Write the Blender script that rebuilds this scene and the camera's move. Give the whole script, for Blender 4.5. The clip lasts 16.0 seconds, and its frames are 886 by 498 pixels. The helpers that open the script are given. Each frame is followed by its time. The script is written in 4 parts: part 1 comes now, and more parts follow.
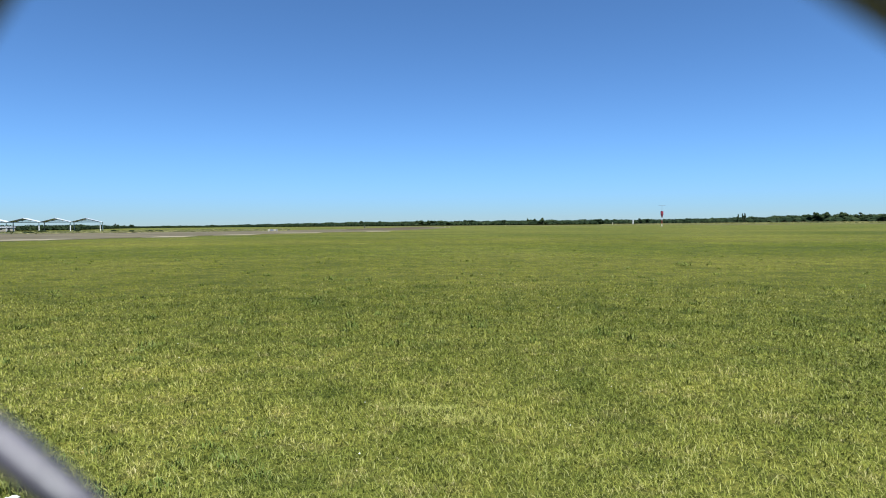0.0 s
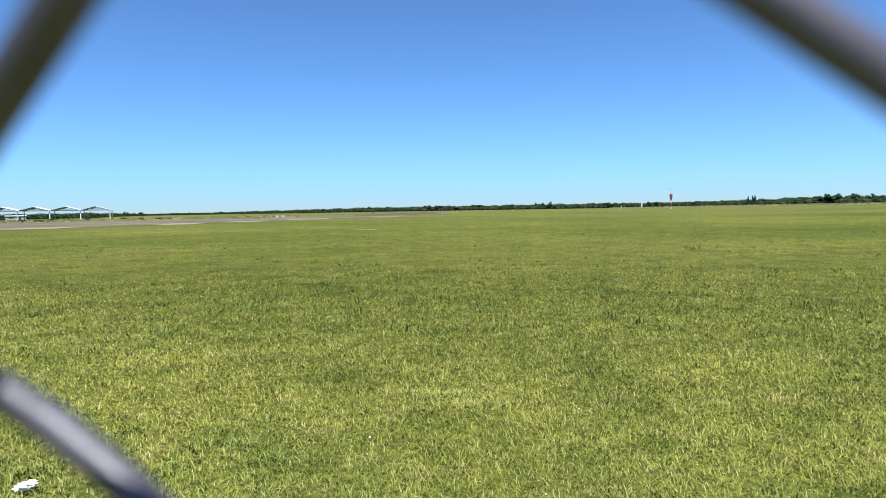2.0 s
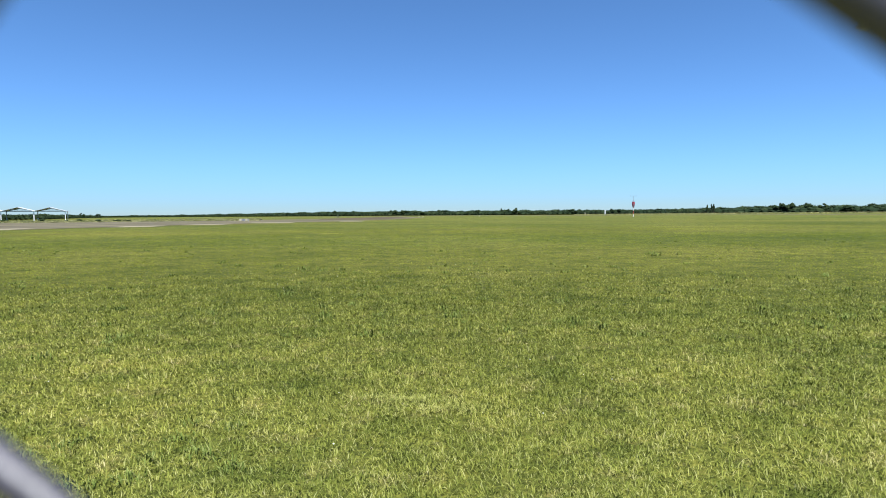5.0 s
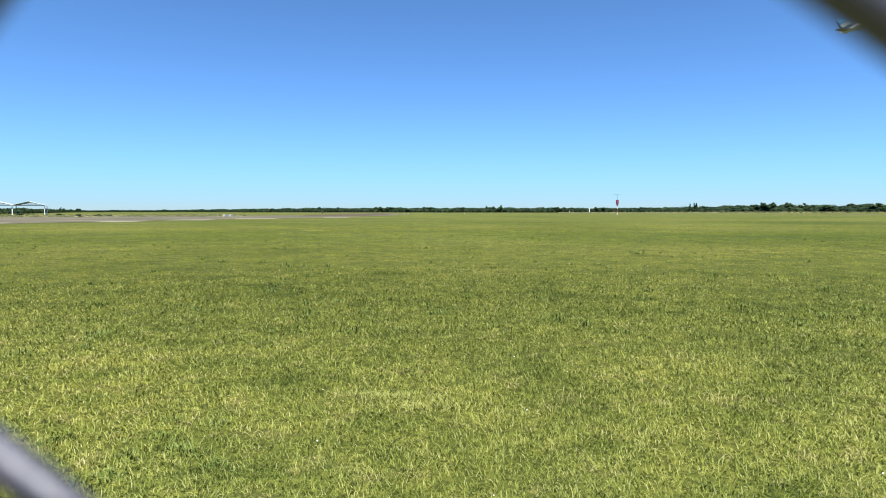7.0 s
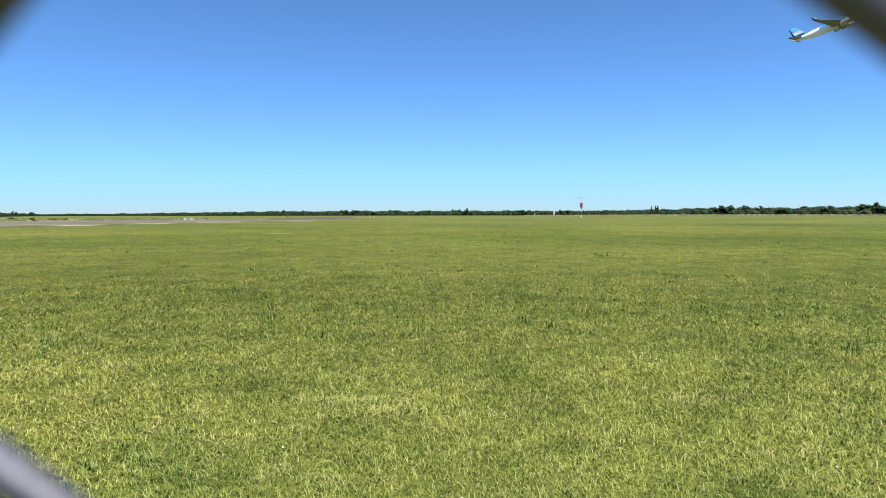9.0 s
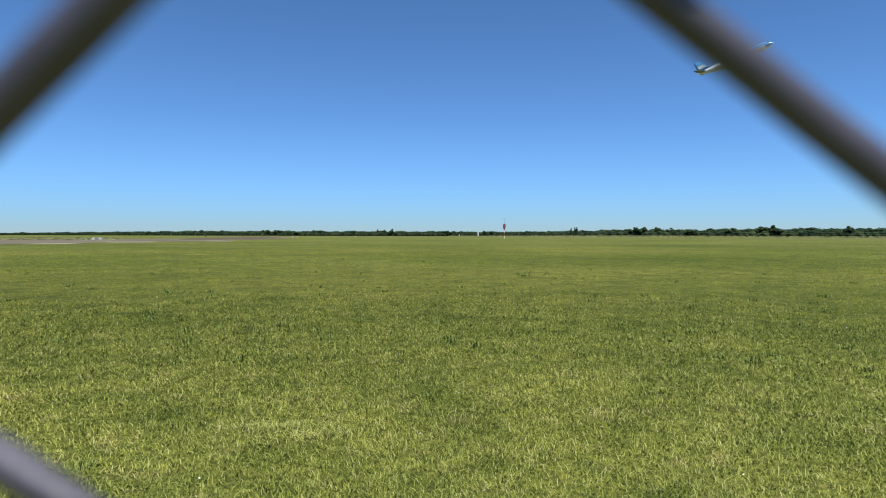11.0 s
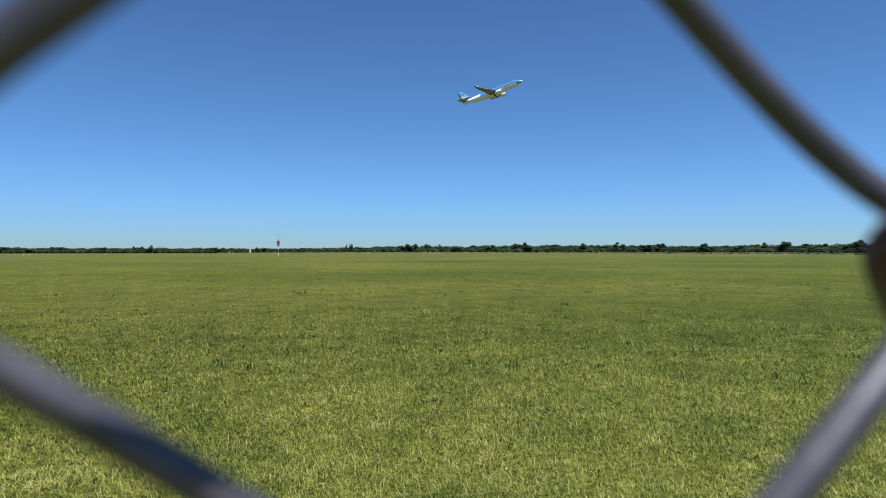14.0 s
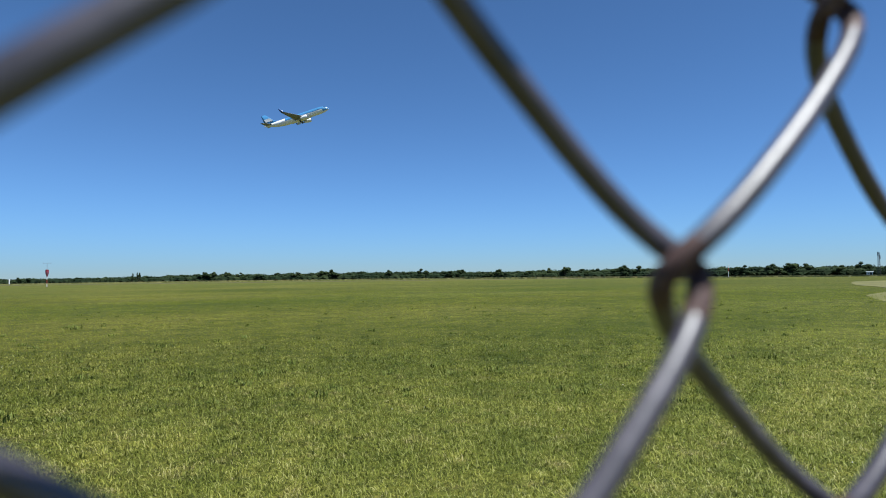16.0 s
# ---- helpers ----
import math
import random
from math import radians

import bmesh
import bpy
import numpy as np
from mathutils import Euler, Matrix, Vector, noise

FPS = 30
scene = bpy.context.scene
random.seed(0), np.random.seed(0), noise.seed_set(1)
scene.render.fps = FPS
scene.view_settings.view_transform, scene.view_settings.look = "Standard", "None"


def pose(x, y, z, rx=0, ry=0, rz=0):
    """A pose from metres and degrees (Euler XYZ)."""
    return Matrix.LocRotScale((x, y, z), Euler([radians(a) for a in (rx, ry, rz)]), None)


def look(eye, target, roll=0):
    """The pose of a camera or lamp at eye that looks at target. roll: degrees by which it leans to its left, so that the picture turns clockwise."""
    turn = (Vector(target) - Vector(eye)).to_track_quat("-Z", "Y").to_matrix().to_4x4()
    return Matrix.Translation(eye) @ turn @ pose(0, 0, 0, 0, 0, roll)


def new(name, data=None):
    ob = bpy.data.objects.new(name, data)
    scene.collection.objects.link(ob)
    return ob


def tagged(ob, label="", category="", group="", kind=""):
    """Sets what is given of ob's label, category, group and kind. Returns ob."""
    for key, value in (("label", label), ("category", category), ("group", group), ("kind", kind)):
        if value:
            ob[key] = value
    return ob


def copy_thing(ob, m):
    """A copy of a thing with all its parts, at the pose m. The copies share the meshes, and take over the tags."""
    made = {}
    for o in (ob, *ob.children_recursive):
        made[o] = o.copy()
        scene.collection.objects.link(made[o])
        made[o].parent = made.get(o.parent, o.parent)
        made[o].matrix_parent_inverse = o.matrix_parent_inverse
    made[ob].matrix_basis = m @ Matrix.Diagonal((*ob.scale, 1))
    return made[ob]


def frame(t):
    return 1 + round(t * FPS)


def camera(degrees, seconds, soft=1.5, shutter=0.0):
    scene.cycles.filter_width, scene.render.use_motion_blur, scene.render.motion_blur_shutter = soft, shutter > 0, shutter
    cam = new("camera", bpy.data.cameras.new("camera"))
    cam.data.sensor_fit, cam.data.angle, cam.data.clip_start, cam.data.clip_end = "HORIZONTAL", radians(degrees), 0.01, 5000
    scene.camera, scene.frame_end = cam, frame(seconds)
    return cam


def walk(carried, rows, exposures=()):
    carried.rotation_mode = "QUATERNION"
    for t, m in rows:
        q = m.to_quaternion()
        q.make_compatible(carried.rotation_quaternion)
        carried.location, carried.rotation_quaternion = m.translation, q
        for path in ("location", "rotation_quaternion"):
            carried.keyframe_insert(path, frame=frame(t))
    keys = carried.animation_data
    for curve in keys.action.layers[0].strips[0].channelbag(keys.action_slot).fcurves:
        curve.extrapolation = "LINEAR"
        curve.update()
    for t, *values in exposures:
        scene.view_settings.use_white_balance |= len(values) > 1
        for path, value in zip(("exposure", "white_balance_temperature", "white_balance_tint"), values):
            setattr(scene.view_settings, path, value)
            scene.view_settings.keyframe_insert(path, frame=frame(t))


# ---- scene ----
cam = camera(70.5, 16.0, soft=1.0)
cam.data.dof.use_dof, cam.data.dof.focus_distance, cam.data.dof.aperture_fstop = True, 80.0, 15.0
EXPOSURES = [(t, stops, 5920, 8.5) for t, stops in ((0.0, 1.07), (1.5, 1.28), (2.5, 1.34), (4.0, 1.24), (8.0, 1.37), (10.5, 1.14), (11.0, 0.95), (11.5, 0.85), (14.0, 0.82), (16.0, 0.79))]
ROWS = [
    (0, -0.03105, -0.01684, 0.00604, 0.23, -2.26, 0.51),
    (0.5, -0.03136, -0.01684, 0.00607, -0.00, -2.56, 0.48),
    (1, -0.03111, -0.01680, 0.00617, -0.12, -2.77, 0.57),
    (1.5, -0.03055, -0.01822, 0.00609, -0.10, -3.43, 0.75),
    (2, -0.03055, -0.02146, 0.00742, 0.94, -3.62, 1.01),
    (2.5, -0.03265, -0.02351, 0.00698, 0.49, -3.24, 0.69),
    (3, -0.03027, -0.01929, 0.00541, -0.63, -3.14, 0.40),
    (3.5, -0.03096, -0.01755, 0.00604, -0.85, -2.81, 0.49),
    (4, -0.03149, -0.01682, 0.00722, -1.35, -2.99, 0.63),
    (6.5, -0.03326, -0.01680, 0.00665, -3.04, -3.32, -0.09),
    (7, -0.03358, -0.01727, 0.00690, -3.50, -3.47, 0.01),
    (7.5, -0.03397, -0.01715, 0.00704, -4.08, -3.56, 0.16),
    (8, -0.03471, -0.01710, 0.00675, -4.75, -3.40, 0.13),
    (10.5, -0.03974, -0.01985, 0.00672, -11.23, -2.38, 0.01),
    (11, -0.04151, -0.02325, 0.00668, -13.42, -1.32, -0.10),
    (11.5, -0.04436, -0.02436, 0.00719, -15.92, -0.65, -0.10),
    (12, -0.04395, -0.02631, 0.00681, -18.77, -0.46, 0.34),
    (12.5, -0.04710, -0.02775, 0.00673, -22.34, -0.10, 0.25),
    (13, -0.05254, -0.02655, 0.00619, -26.43, 0.43, -0.14),
    (13.5, -0.05782, -0.02290, 0.00239, -29.84, 0.17, -0.04),
    (14, -0.06013, -0.02060, -0.00127, -33.73, 0.22, 0.04),
    (14.5, -0.06412, -0.01960, -0.00075, -38.80, 0.78, -0.02),
    (15, -0.06826, -0.01915, -0.00061, -43.01, 1.38, 0.15),
    (15.5, -0.07034, -0.01973, 0.00049, -47.44, 1.99, 0.15),
    (16, -0.06971, -0.02211, -0.00011, -51.27, 2.57, 0.71),
]
KNOT = 1.55  # height of the fence knot that the path is counted from
walk(cam, [(t, pose(x, y, KNOT + z, 90 + pitch, roll, yaw)) for t, x, y, z, yaw, pitch, roll in ROWS], EXPOSURES)

# ---- world and sun ----
SUN_BEARING, SUN_HEIGHT = 188.0, 70.5  # degrees to the left of north, degrees up
world = bpy.data.worlds.new("sky")
scene.world = world
world.use_nodes = True
wn = world.node_tree.nodes
sky = wn.new("ShaderNodeTexSky")
sky.sky_type, sky.sun_disc = "NISHITA", False
sky.sun_elevation, sky.sun_rotation = radians(SUN_HEIGHT), radians(-SUN_BEARING)
sky.air_density, sky.dust_density, sky.ozone_density, sky.altitude = 1.0, 0.0, 10.0, 3000.0
clear = wn.new("ShaderNodeGamma")
clear.inputs[1].default_value = 1.15
deep = wn.new("ShaderNodeHueSaturation")
deep.inputs["Saturation"].default_value = 0.95
deep.inputs["Hue"].default_value = 0.492
world.node_tree.links.new(sky.outputs[0], clear.inputs[0])
world.node_tree.links.new(clear.outputs[0], deep.inputs["Color"])
# thin haze evens out the sky towards the horizon
level = wn.new("ShaderNodeRGBToBW")
world.node_tree.links.new(deep.outputs[0], level.inputs[0])
haze = level.outputs[0]
for operation, value in (("DIVIDE", 9.55), ("POWER", 3.0), ("ADD", 1.0)):
    step = wn.new("ShaderNodeMath")
    step.operation, step.inputs[1].default_value = operation, value
    world.node_tree.links.new(haze, step.inputs[0])
    haze = step.outputs[0]
even = wn.new("ShaderNodeVectorMath")
even.operation = "DIVIDE"
world.node_tree.links.new(deep.outputs[0], even.inputs[0])
world.node_tree.links.new(haze, even.inputs[1])
world.node_tree.links.new(even.outputs[0], wn["Background"].inputs[0])
wn["Background"].inputs[1].default_value = 0.0580
sun = new("sun", bpy.data.lights.new("sun", "SUN"))
sun.data.energy, sun.data.angle, sun.data.color = 5.0, radians(0.53), (1.0, 0.96, 0.88)
sb, sh = radians(SUN_BEARING), radians(SUN_HEIGHT)
sun.matrix_world = look((0, 0, 0), (math.sin(sb) * math.cos(sh), -math.cos(sb) * math.cos(sh), -math.sin(sh)))


# ---- materials ----
def mat(name, build, rough=0.8, metal=0.0, spec=0.3):
    """A node material; build(nodes, links, bsdf) adds colour and relief."""
    m = bpy.data.materials.new(name)
    m.use_nodes = True
    n, l = m.node_tree.nodes, m.node_tree.links
    b = n["Principled BSDF"]
    b.inputs["Roughness"].default_value = rough
    b.inputs["Metallic"].default_value = metal
    b.inputs["Specular IOR Level"].default_value = spec
    build(n, l, b)
    return m


def noise_tex(n, l, scale, detail=4.0, vec=None, rough=0.6):
    t = n.new("ShaderNodeTexNoise")
    t.inputs["Scale"].default_value, t.inputs["Detail"].default_value = scale, detail
    t.inputs["Roughness"].default_value = rough
    if vec:
        l.new(vec, t.inputs["Vector"])
    return t.outputs["Fac"]


def ramp(n, l, fac, stops):
    r = n.new("ShaderNodeValToRGB")
    e = r.color_ramp.elements
    while len(e) < len(stops):
        e.new(0.5)
    for el, (p, c) in zip(e, stops):
        el.position, el.color = p, (*c, 1)
    l.new(fac, r.inputs[0])
    return r.outputs[0]


def mix(n, l, fac, a, b, mode="MIX"):
    m = n.new("ShaderNodeMix")
    m.data_type, m.blend_type = "RGBA", mode
    for sock, val in ((m.inputs[0], fac), (m.inputs[6], a), (m.inputs[7], b)):
        if isinstance(val, (int, float)):
            sock.default_value = val
        elif isinstance(val, tuple):
            sock.default_value = (*val, 1)
        else:
            l.new(val, sock)
    return m.outputs[2]


def bump(n, l, b, height, strength, dist):
    bp = n.new("ShaderNodeBump")
    bp.inputs["Strength"].default_value, bp.inputs["Distance"].default_value = strength, dist
    l.new(height, bp.inputs["Height"])
    l.new(bp.outputs[0], b.inputs["Normal"])


def geo(n, what):
    return n.new("ShaderNodeNewGeometry").outputs[what]


def plain(name, colour, vary=0.25, scale=3.0, rough=0.6, metal=0.0, spec=0.4, coord="Object"):
    """A painted or worn surface: one colour with stains at two scales."""
    def build(n, l, b):
        v = n.new("ShaderNodeTexCoord").outputs[coord]
        dark = tuple(c * (1 - vary) for c in colour)
        big = ramp(n, l, noise_tex(n, l, scale, 5, v), [(0.35, dark), (0.65, colour)])
        fine = ramp(n, l, noise_tex(n, l, scale * 14, 3, v), [(0.3, (1 - vary * 0.6,) * 3), (0.7, (1, 1, 1))])
        l.new(mix(n, l, 1.0, big, fine, "MULTIPLY"), b.inputs["Base Color"])
    return mat(name, build, rough, metal, spec)


def turf_colours(n, l):
    """Patches of the meadow, the same for soil and blades: broad swathes, mown streaks and dry spots."""
    v = geo(n, "Position")
    broad = noise_tex(n, l, 0.045, 4, v, 0.55)
    base = ramp(n, l, broad, [(0.32, TURF_DARK), (0.5, TURF_MID), (0.68, TURF_LIGHT)])
    spot = ramp(n, l, noise_tex(n, l, 0.55, 5, v, 0.65), [(0.36, (0.79, 0.83, 0.77)), (0.5, (1, 1, 1)), (0.66, (1.17, 1.13, 1.13))])
    lush = ramp(n, l, noise_tex(n, l, 1.25, 3, v, 0.6), [(0.36, (0.79, 0.84, 0.76)), (0.50, (1, 1, 1)), (0.64, (1.10, 1.08, 1.10))])
    tint = mix(n, l, 1.0, mix(n, l, 1.0, base, spot, "MULTIPLY"), lush, "MULTIPLY")
    # the darker tones paint in shaded gaps between clumps
    clump = ramp(n, l, noise_tex(n, l, 5.0, 3, v, 0.65), [(0.34, (0.86, 0.88, 0.84)), (0.5, (1, 1, 1)), (0.66, (1.12, 1.11, 1.14))])
    tint = mix(n, l, 1.0, tint, clump, "MULTIPLY")
    dry = ramp(n, l, noise_tex(n, l, 2.6, 4, v, 0.7), [(0.54, (0, 0, 0)), (0.70, (1, 1, 1))])
    sep = n.new("ShaderNodeRGBToBW")
    l.new(dry, sep.inputs[0])
    half = n.new("ShaderNodeMath")
    half.operation = "MULTIPLY"
    half.inputs[1].default_value = 0.28
    l.new(sep.outputs[0], half.inputs[0])
    tint = mix(n, l, half.outputs[0], tint, TURF_STRAW)
    # far streaks run across the field, as mowing leaves them
    m = n.new("ShaderNodeMapping")
    m.inputs["Rotation"].default_value = (0, 0, radians(52))
    m.inputs["Scale"].default_value = (0.006, 0.05, 1)
    l.new(v, m.inputs[0])
    streak = ramp(n, l, noise_tex(n, l, 1.0, 3, m.outputs[0], 0.5), [(0.36, (0.86, 0.93, 0.88)), (0.64, (1.14, 1.07, 1.08))])
    tint = mix(n, l, 1.0, tint, streak, "MULTIPLY")
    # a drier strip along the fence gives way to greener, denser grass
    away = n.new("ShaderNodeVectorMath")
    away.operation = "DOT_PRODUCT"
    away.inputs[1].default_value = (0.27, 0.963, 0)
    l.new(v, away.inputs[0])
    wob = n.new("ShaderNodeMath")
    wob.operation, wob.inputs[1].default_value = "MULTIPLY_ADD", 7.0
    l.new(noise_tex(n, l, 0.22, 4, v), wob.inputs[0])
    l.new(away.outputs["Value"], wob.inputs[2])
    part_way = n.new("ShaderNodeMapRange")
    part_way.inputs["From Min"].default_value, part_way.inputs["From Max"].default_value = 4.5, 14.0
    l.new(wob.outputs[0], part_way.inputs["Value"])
    # also holds light in the colour: sunlit lift nearby, blade shade farther out
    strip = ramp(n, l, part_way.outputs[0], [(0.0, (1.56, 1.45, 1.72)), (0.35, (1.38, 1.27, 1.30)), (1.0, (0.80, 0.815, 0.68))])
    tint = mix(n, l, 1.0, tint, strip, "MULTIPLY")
    # the far side of the meadow, along the runway, is paler
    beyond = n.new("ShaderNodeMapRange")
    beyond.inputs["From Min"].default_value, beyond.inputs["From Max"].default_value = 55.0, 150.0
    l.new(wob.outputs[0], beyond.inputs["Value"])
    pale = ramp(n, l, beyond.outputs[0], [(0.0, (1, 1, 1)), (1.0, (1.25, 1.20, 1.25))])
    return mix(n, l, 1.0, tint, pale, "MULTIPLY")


TURF_DARK, TURF_MID, TURF_LIGHT, TURF_STRAW = (0.113, 0.128, 0.021), (0.152, 0.160, 0.031), (0.205, 0.196, 0.051), (0.30, 0.235, 0.105)


def ground_build(n, l, b):
    v = geo(n, "Position")
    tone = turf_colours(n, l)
    # shade between the blades is put into the soil colour as dark flecks
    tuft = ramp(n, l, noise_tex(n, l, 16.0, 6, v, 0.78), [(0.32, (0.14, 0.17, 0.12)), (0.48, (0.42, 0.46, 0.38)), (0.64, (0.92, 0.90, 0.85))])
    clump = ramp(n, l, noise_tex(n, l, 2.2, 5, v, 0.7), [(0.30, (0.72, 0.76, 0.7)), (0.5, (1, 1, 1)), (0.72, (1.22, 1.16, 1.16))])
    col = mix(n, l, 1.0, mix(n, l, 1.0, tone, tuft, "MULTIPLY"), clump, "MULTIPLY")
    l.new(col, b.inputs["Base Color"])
    bump(n, l, b, noise_tex(n, l, 7.0, 6, v, 0.75), 0.9, 0.10)


def blade_build(n, l, b, vary=((0.0, (0.44, 0.52, 0.34)), (0.4, (0.84, 0.92, 0.76)), (0.7, (1.24, 1.26, 1.30)), (0.9, (1.45, 1.43, 2.3)), (1.0, (1.70, 1.64, 3.2))), soft=0.75):
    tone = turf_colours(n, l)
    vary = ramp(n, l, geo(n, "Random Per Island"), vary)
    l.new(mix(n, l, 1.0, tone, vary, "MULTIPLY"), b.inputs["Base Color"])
    up = n.new("ShaderNodeVectorMath")
    up.operation, up.inputs[1].default_value = "MULTIPLY_ADD", (soft, soft, soft)
    up.inputs[2].default_value = (0, 0, 1)
    l.new(geo(n, "Normal"), up.inputs[0])
    unit = n.new("ShaderNodeVectorMath")
    unit.operation = "NORMALIZE"
    l.new(up.outputs[0], unit.inputs[0])
    l.new(unit.outputs[0], b.inputs["Normal"])
    glow = n.new("ShaderNodeBsdfTranslucent")
    l.new(b.inputs["Base Color"].links[0].from_socket, glow.inputs[0])
    both = n.new("ShaderNodeMixShader")
    both.inputs[0].default_value = 0.3
    l.new(b.outputs[0], both.inputs[1])
    l.new(glow.outputs[0], both.inputs[2])
    l.new(both.outputs[0], n["Material Output"].inputs[0])


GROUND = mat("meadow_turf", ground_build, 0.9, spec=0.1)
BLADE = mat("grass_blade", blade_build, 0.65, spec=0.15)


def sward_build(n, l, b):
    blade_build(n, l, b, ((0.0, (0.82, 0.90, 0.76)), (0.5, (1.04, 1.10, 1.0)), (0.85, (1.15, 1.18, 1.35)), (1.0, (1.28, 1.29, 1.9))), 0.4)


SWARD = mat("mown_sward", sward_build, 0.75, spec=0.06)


def leaf_material(name, dark, light, dry):
    def build(n, l, b):
        r = geo(n, "Random Per Island")
        o = n.new("ShaderNodeObjectInfo").outputs["Random"]
        leaf = ramp(n, l, r, [(0.0, dark), (0.7, light), (1.0, dry)])
        tree = ramp(n, l, o, [(0.0, (0.86, 0.90, 0.86)), (0.5, (1, 1, 1)), (1.0, (1.22, 1.14, 0.98))])
        stand = ramp(n, l, noise_tex(n, l, 0.03, 3, geo(n, "Position")), [(0.35, (0.75, 0.82, 0.8)), (0.65, (1.2, 1.15, 1.0))])
        l.new(mix(n, l, 1.0, mix(n, l, 1.0, leaf, tree, "MULTIPLY"), stand, "MULTIPLY"), b.inputs["Base Color"])
    return mat(name, build, 0.8, spec=0.06)


LEAF = leaf_material("scrub_leaves", (0.014, 0.024, 0.011), (0.024, 0.038, 0.016), (0.038, 0.050, 0.022))
WOODLEAF = leaf_material("woods_leaves", (0.010, 0.018, 0.009), (0.016, 0.027, 0.0125), (0.026, 0.037, 0.017))
BARK = plain("bark", (0.13, 0.10, 0.075), 0.4, 4.0, 0.9)
STRAW = leaf_material("dry_tall_grass", (0.14, 0.145, 0.065), (0.22, 0.21, 0.10), (0.31, 0.285, 0.155))


def wire_build(n, l, b):
    v = geo(n, "Position")
    zinc = ramp(n, l, noise_tex(n, l, 220, 5, v), [(0.3, (0.031, 0.027, 0.035)), (0.7, (0.068, 0.058, 0.075))])
    rust = ramp(n, l, noise_tex(n, l, 45, 6, v, 0.7), [(0.56, (0, 0, 0)), (0.70, (1, 1, 1))])
    bw = n.new("ShaderNodeRGBToBW")
    l.new(rust, bw.inputs[0])
    half = n.new("ShaderNodeMath")
    half.operation = "MULTIPLY"
    half.inputs[1].default_value = 0.75
    l.new(bw.outputs[0], half.inputs[0])
    l.new(mix(n, l, half.outputs[0], zinc, (0.10, 0.06, 0.045)), b.inputs["Base Color"])
    bump(n, l, b, noise_tex(n, l, 700, 4, v), 0.25, 0.0003)


WIRE = mat("galvanised_wire", wire_build, 0.42, 0.0, 0.8)


def rust_build(n, l, b):
    v = geo(n, "Position")
    l.new(ramp(n, l, noise_tex(n, l, 260, 5, v, 0.7), [(0.3, (0.022, 0.012, 0.011)), (0.5, (0.072, 0.040, 0.035)), (0.7, (0.13, 0.088, 0.082))]), b.inputs["Base Color"])
    bump(n, l, b, noise_tex(n, l, 900, 4, v), 0.4, 0.0003)


RUSTY = mat("rusted_wire", rust_build, 0.7, 0.0, 0.3)
ASPHALT = plain("worn_asphalt", (0.138, 0.118, 0.074), 0.45, 0.08, 0.9, spec=0.08, coord="Object")
TAR = plain("dark_asphalt", (0.085, 0.064, 0.040), 0.3, 0.1, 0.9, spec=0.08)
CONCRETE = plain("pale_concrete", (0.23, 0.20, 0.135), 0.3, 0.15, 0.85, spec=0.08)
SAND = plain("sandy_soil", (0.165, 0.160, 0.066), 0.35, 0.2, 0.95, spec=0.08)
WHITE = plain("white_paint", (0.80, 0.80, 0.78), 0.12, 1.2, 0.45)
STEEL = plain("white_steel", (0.84, 0.84, 0.83), 0.08, 0.8, 0.5)
ROOFING = plain("zinc_roofing", (0.66, 0.68, 0.70), 0.18, 0.5, 0.45, 0.2)
DARK = plain("dark_metal", (0.06, 0.06, 0.065), 0.3, 1.5, 0.6, 0.3)
GREY = plain("grey_metal", (0.30, 0.31, 0.33), 0.2, 0.7, 0.4, 0.5)
RED = plain("red_fabric", (0.45, 0.05, 0.085), 0.25, 2.0, 0.8)
REDPAINT = plain("red_paint", (0.50, 0.05, 0.035), 0.2, 2.0, 0.6)
BEIGE = plain("beige_plaster", (0.42, 0.37, 0.29), 0.25, 0.8, 0.85)
CREAM = plain("cream_paint", (0.55, 0.50, 0.34), 0.2, 2.0, 0.6)
HULLWHITE = plain("aircraft_white", (0.78, 0.79, 0.80), 0.06, 0.15, 0.3)
HULLBLUE = plain("aircraft_blue", (0.070, 0.23, 0.45), 0.10, 0.15, 0.3)
NAVY = plain("aircraft_navy", (0.03, 0.09, 0.28), 0.10, 0.3, 0.3)
WINGGREY = plain("wing_grey", (0.20, 0.21, 0.22), 0.12, 0.2, 0.4, 0.2)
GLASS = plain("dark_glazing", (0.02, 0.025, 0.03), 0.2, 2.0, 0.1, 0.0, 0.6)
PLASTIC = plain("crumpled_white_plastic", (0.82, 0.82, 0.80), 0.10, 9.0, 0.35)


# ---- helpers ----
def part(name, bm, material, parent=None, label=""):
    """Links a bmesh as one mesh object, under its thing if there is one."""
    me = bpy.data.meshes.new(name)
    bm.to_mesh(me)
    bm.free()
    me.materials.append(material)
    ob = new(name, me)
    if parent:
        ob.parent = parent
    if label:
        ob["label"] = label
    return ob


def from_arrays(name, verts, faces, material, smooth=False):
    """A mesh from numpy arrays of vertices and equal-sized faces."""
    me = bpy.data.meshes.new(name)
    nv, nf, k = len(verts), len(faces), faces.shape[1]
    me.vertices.add(nv)
    me.vertices.foreach_set("co", np.asarray(verts, np.float32).ravel())
    me.loops.add(nf * k)
    me.loops.foreach_set("vertex_index", np.asarray(faces, np.int32).ravel())
    me.polygons.add(nf)
    me.polygons.foreach_set("loop_start", np.arange(0, nf * k, k, dtype=np.int32))
    me.polygons.foreach_set("loop_total", np.full(nf, k, np.int32))
    me.polygons.foreach_set("use_smooth", np.full(nf, smooth))
    me.update(calc_edges=True)
    me.materials.append(material)
    return me


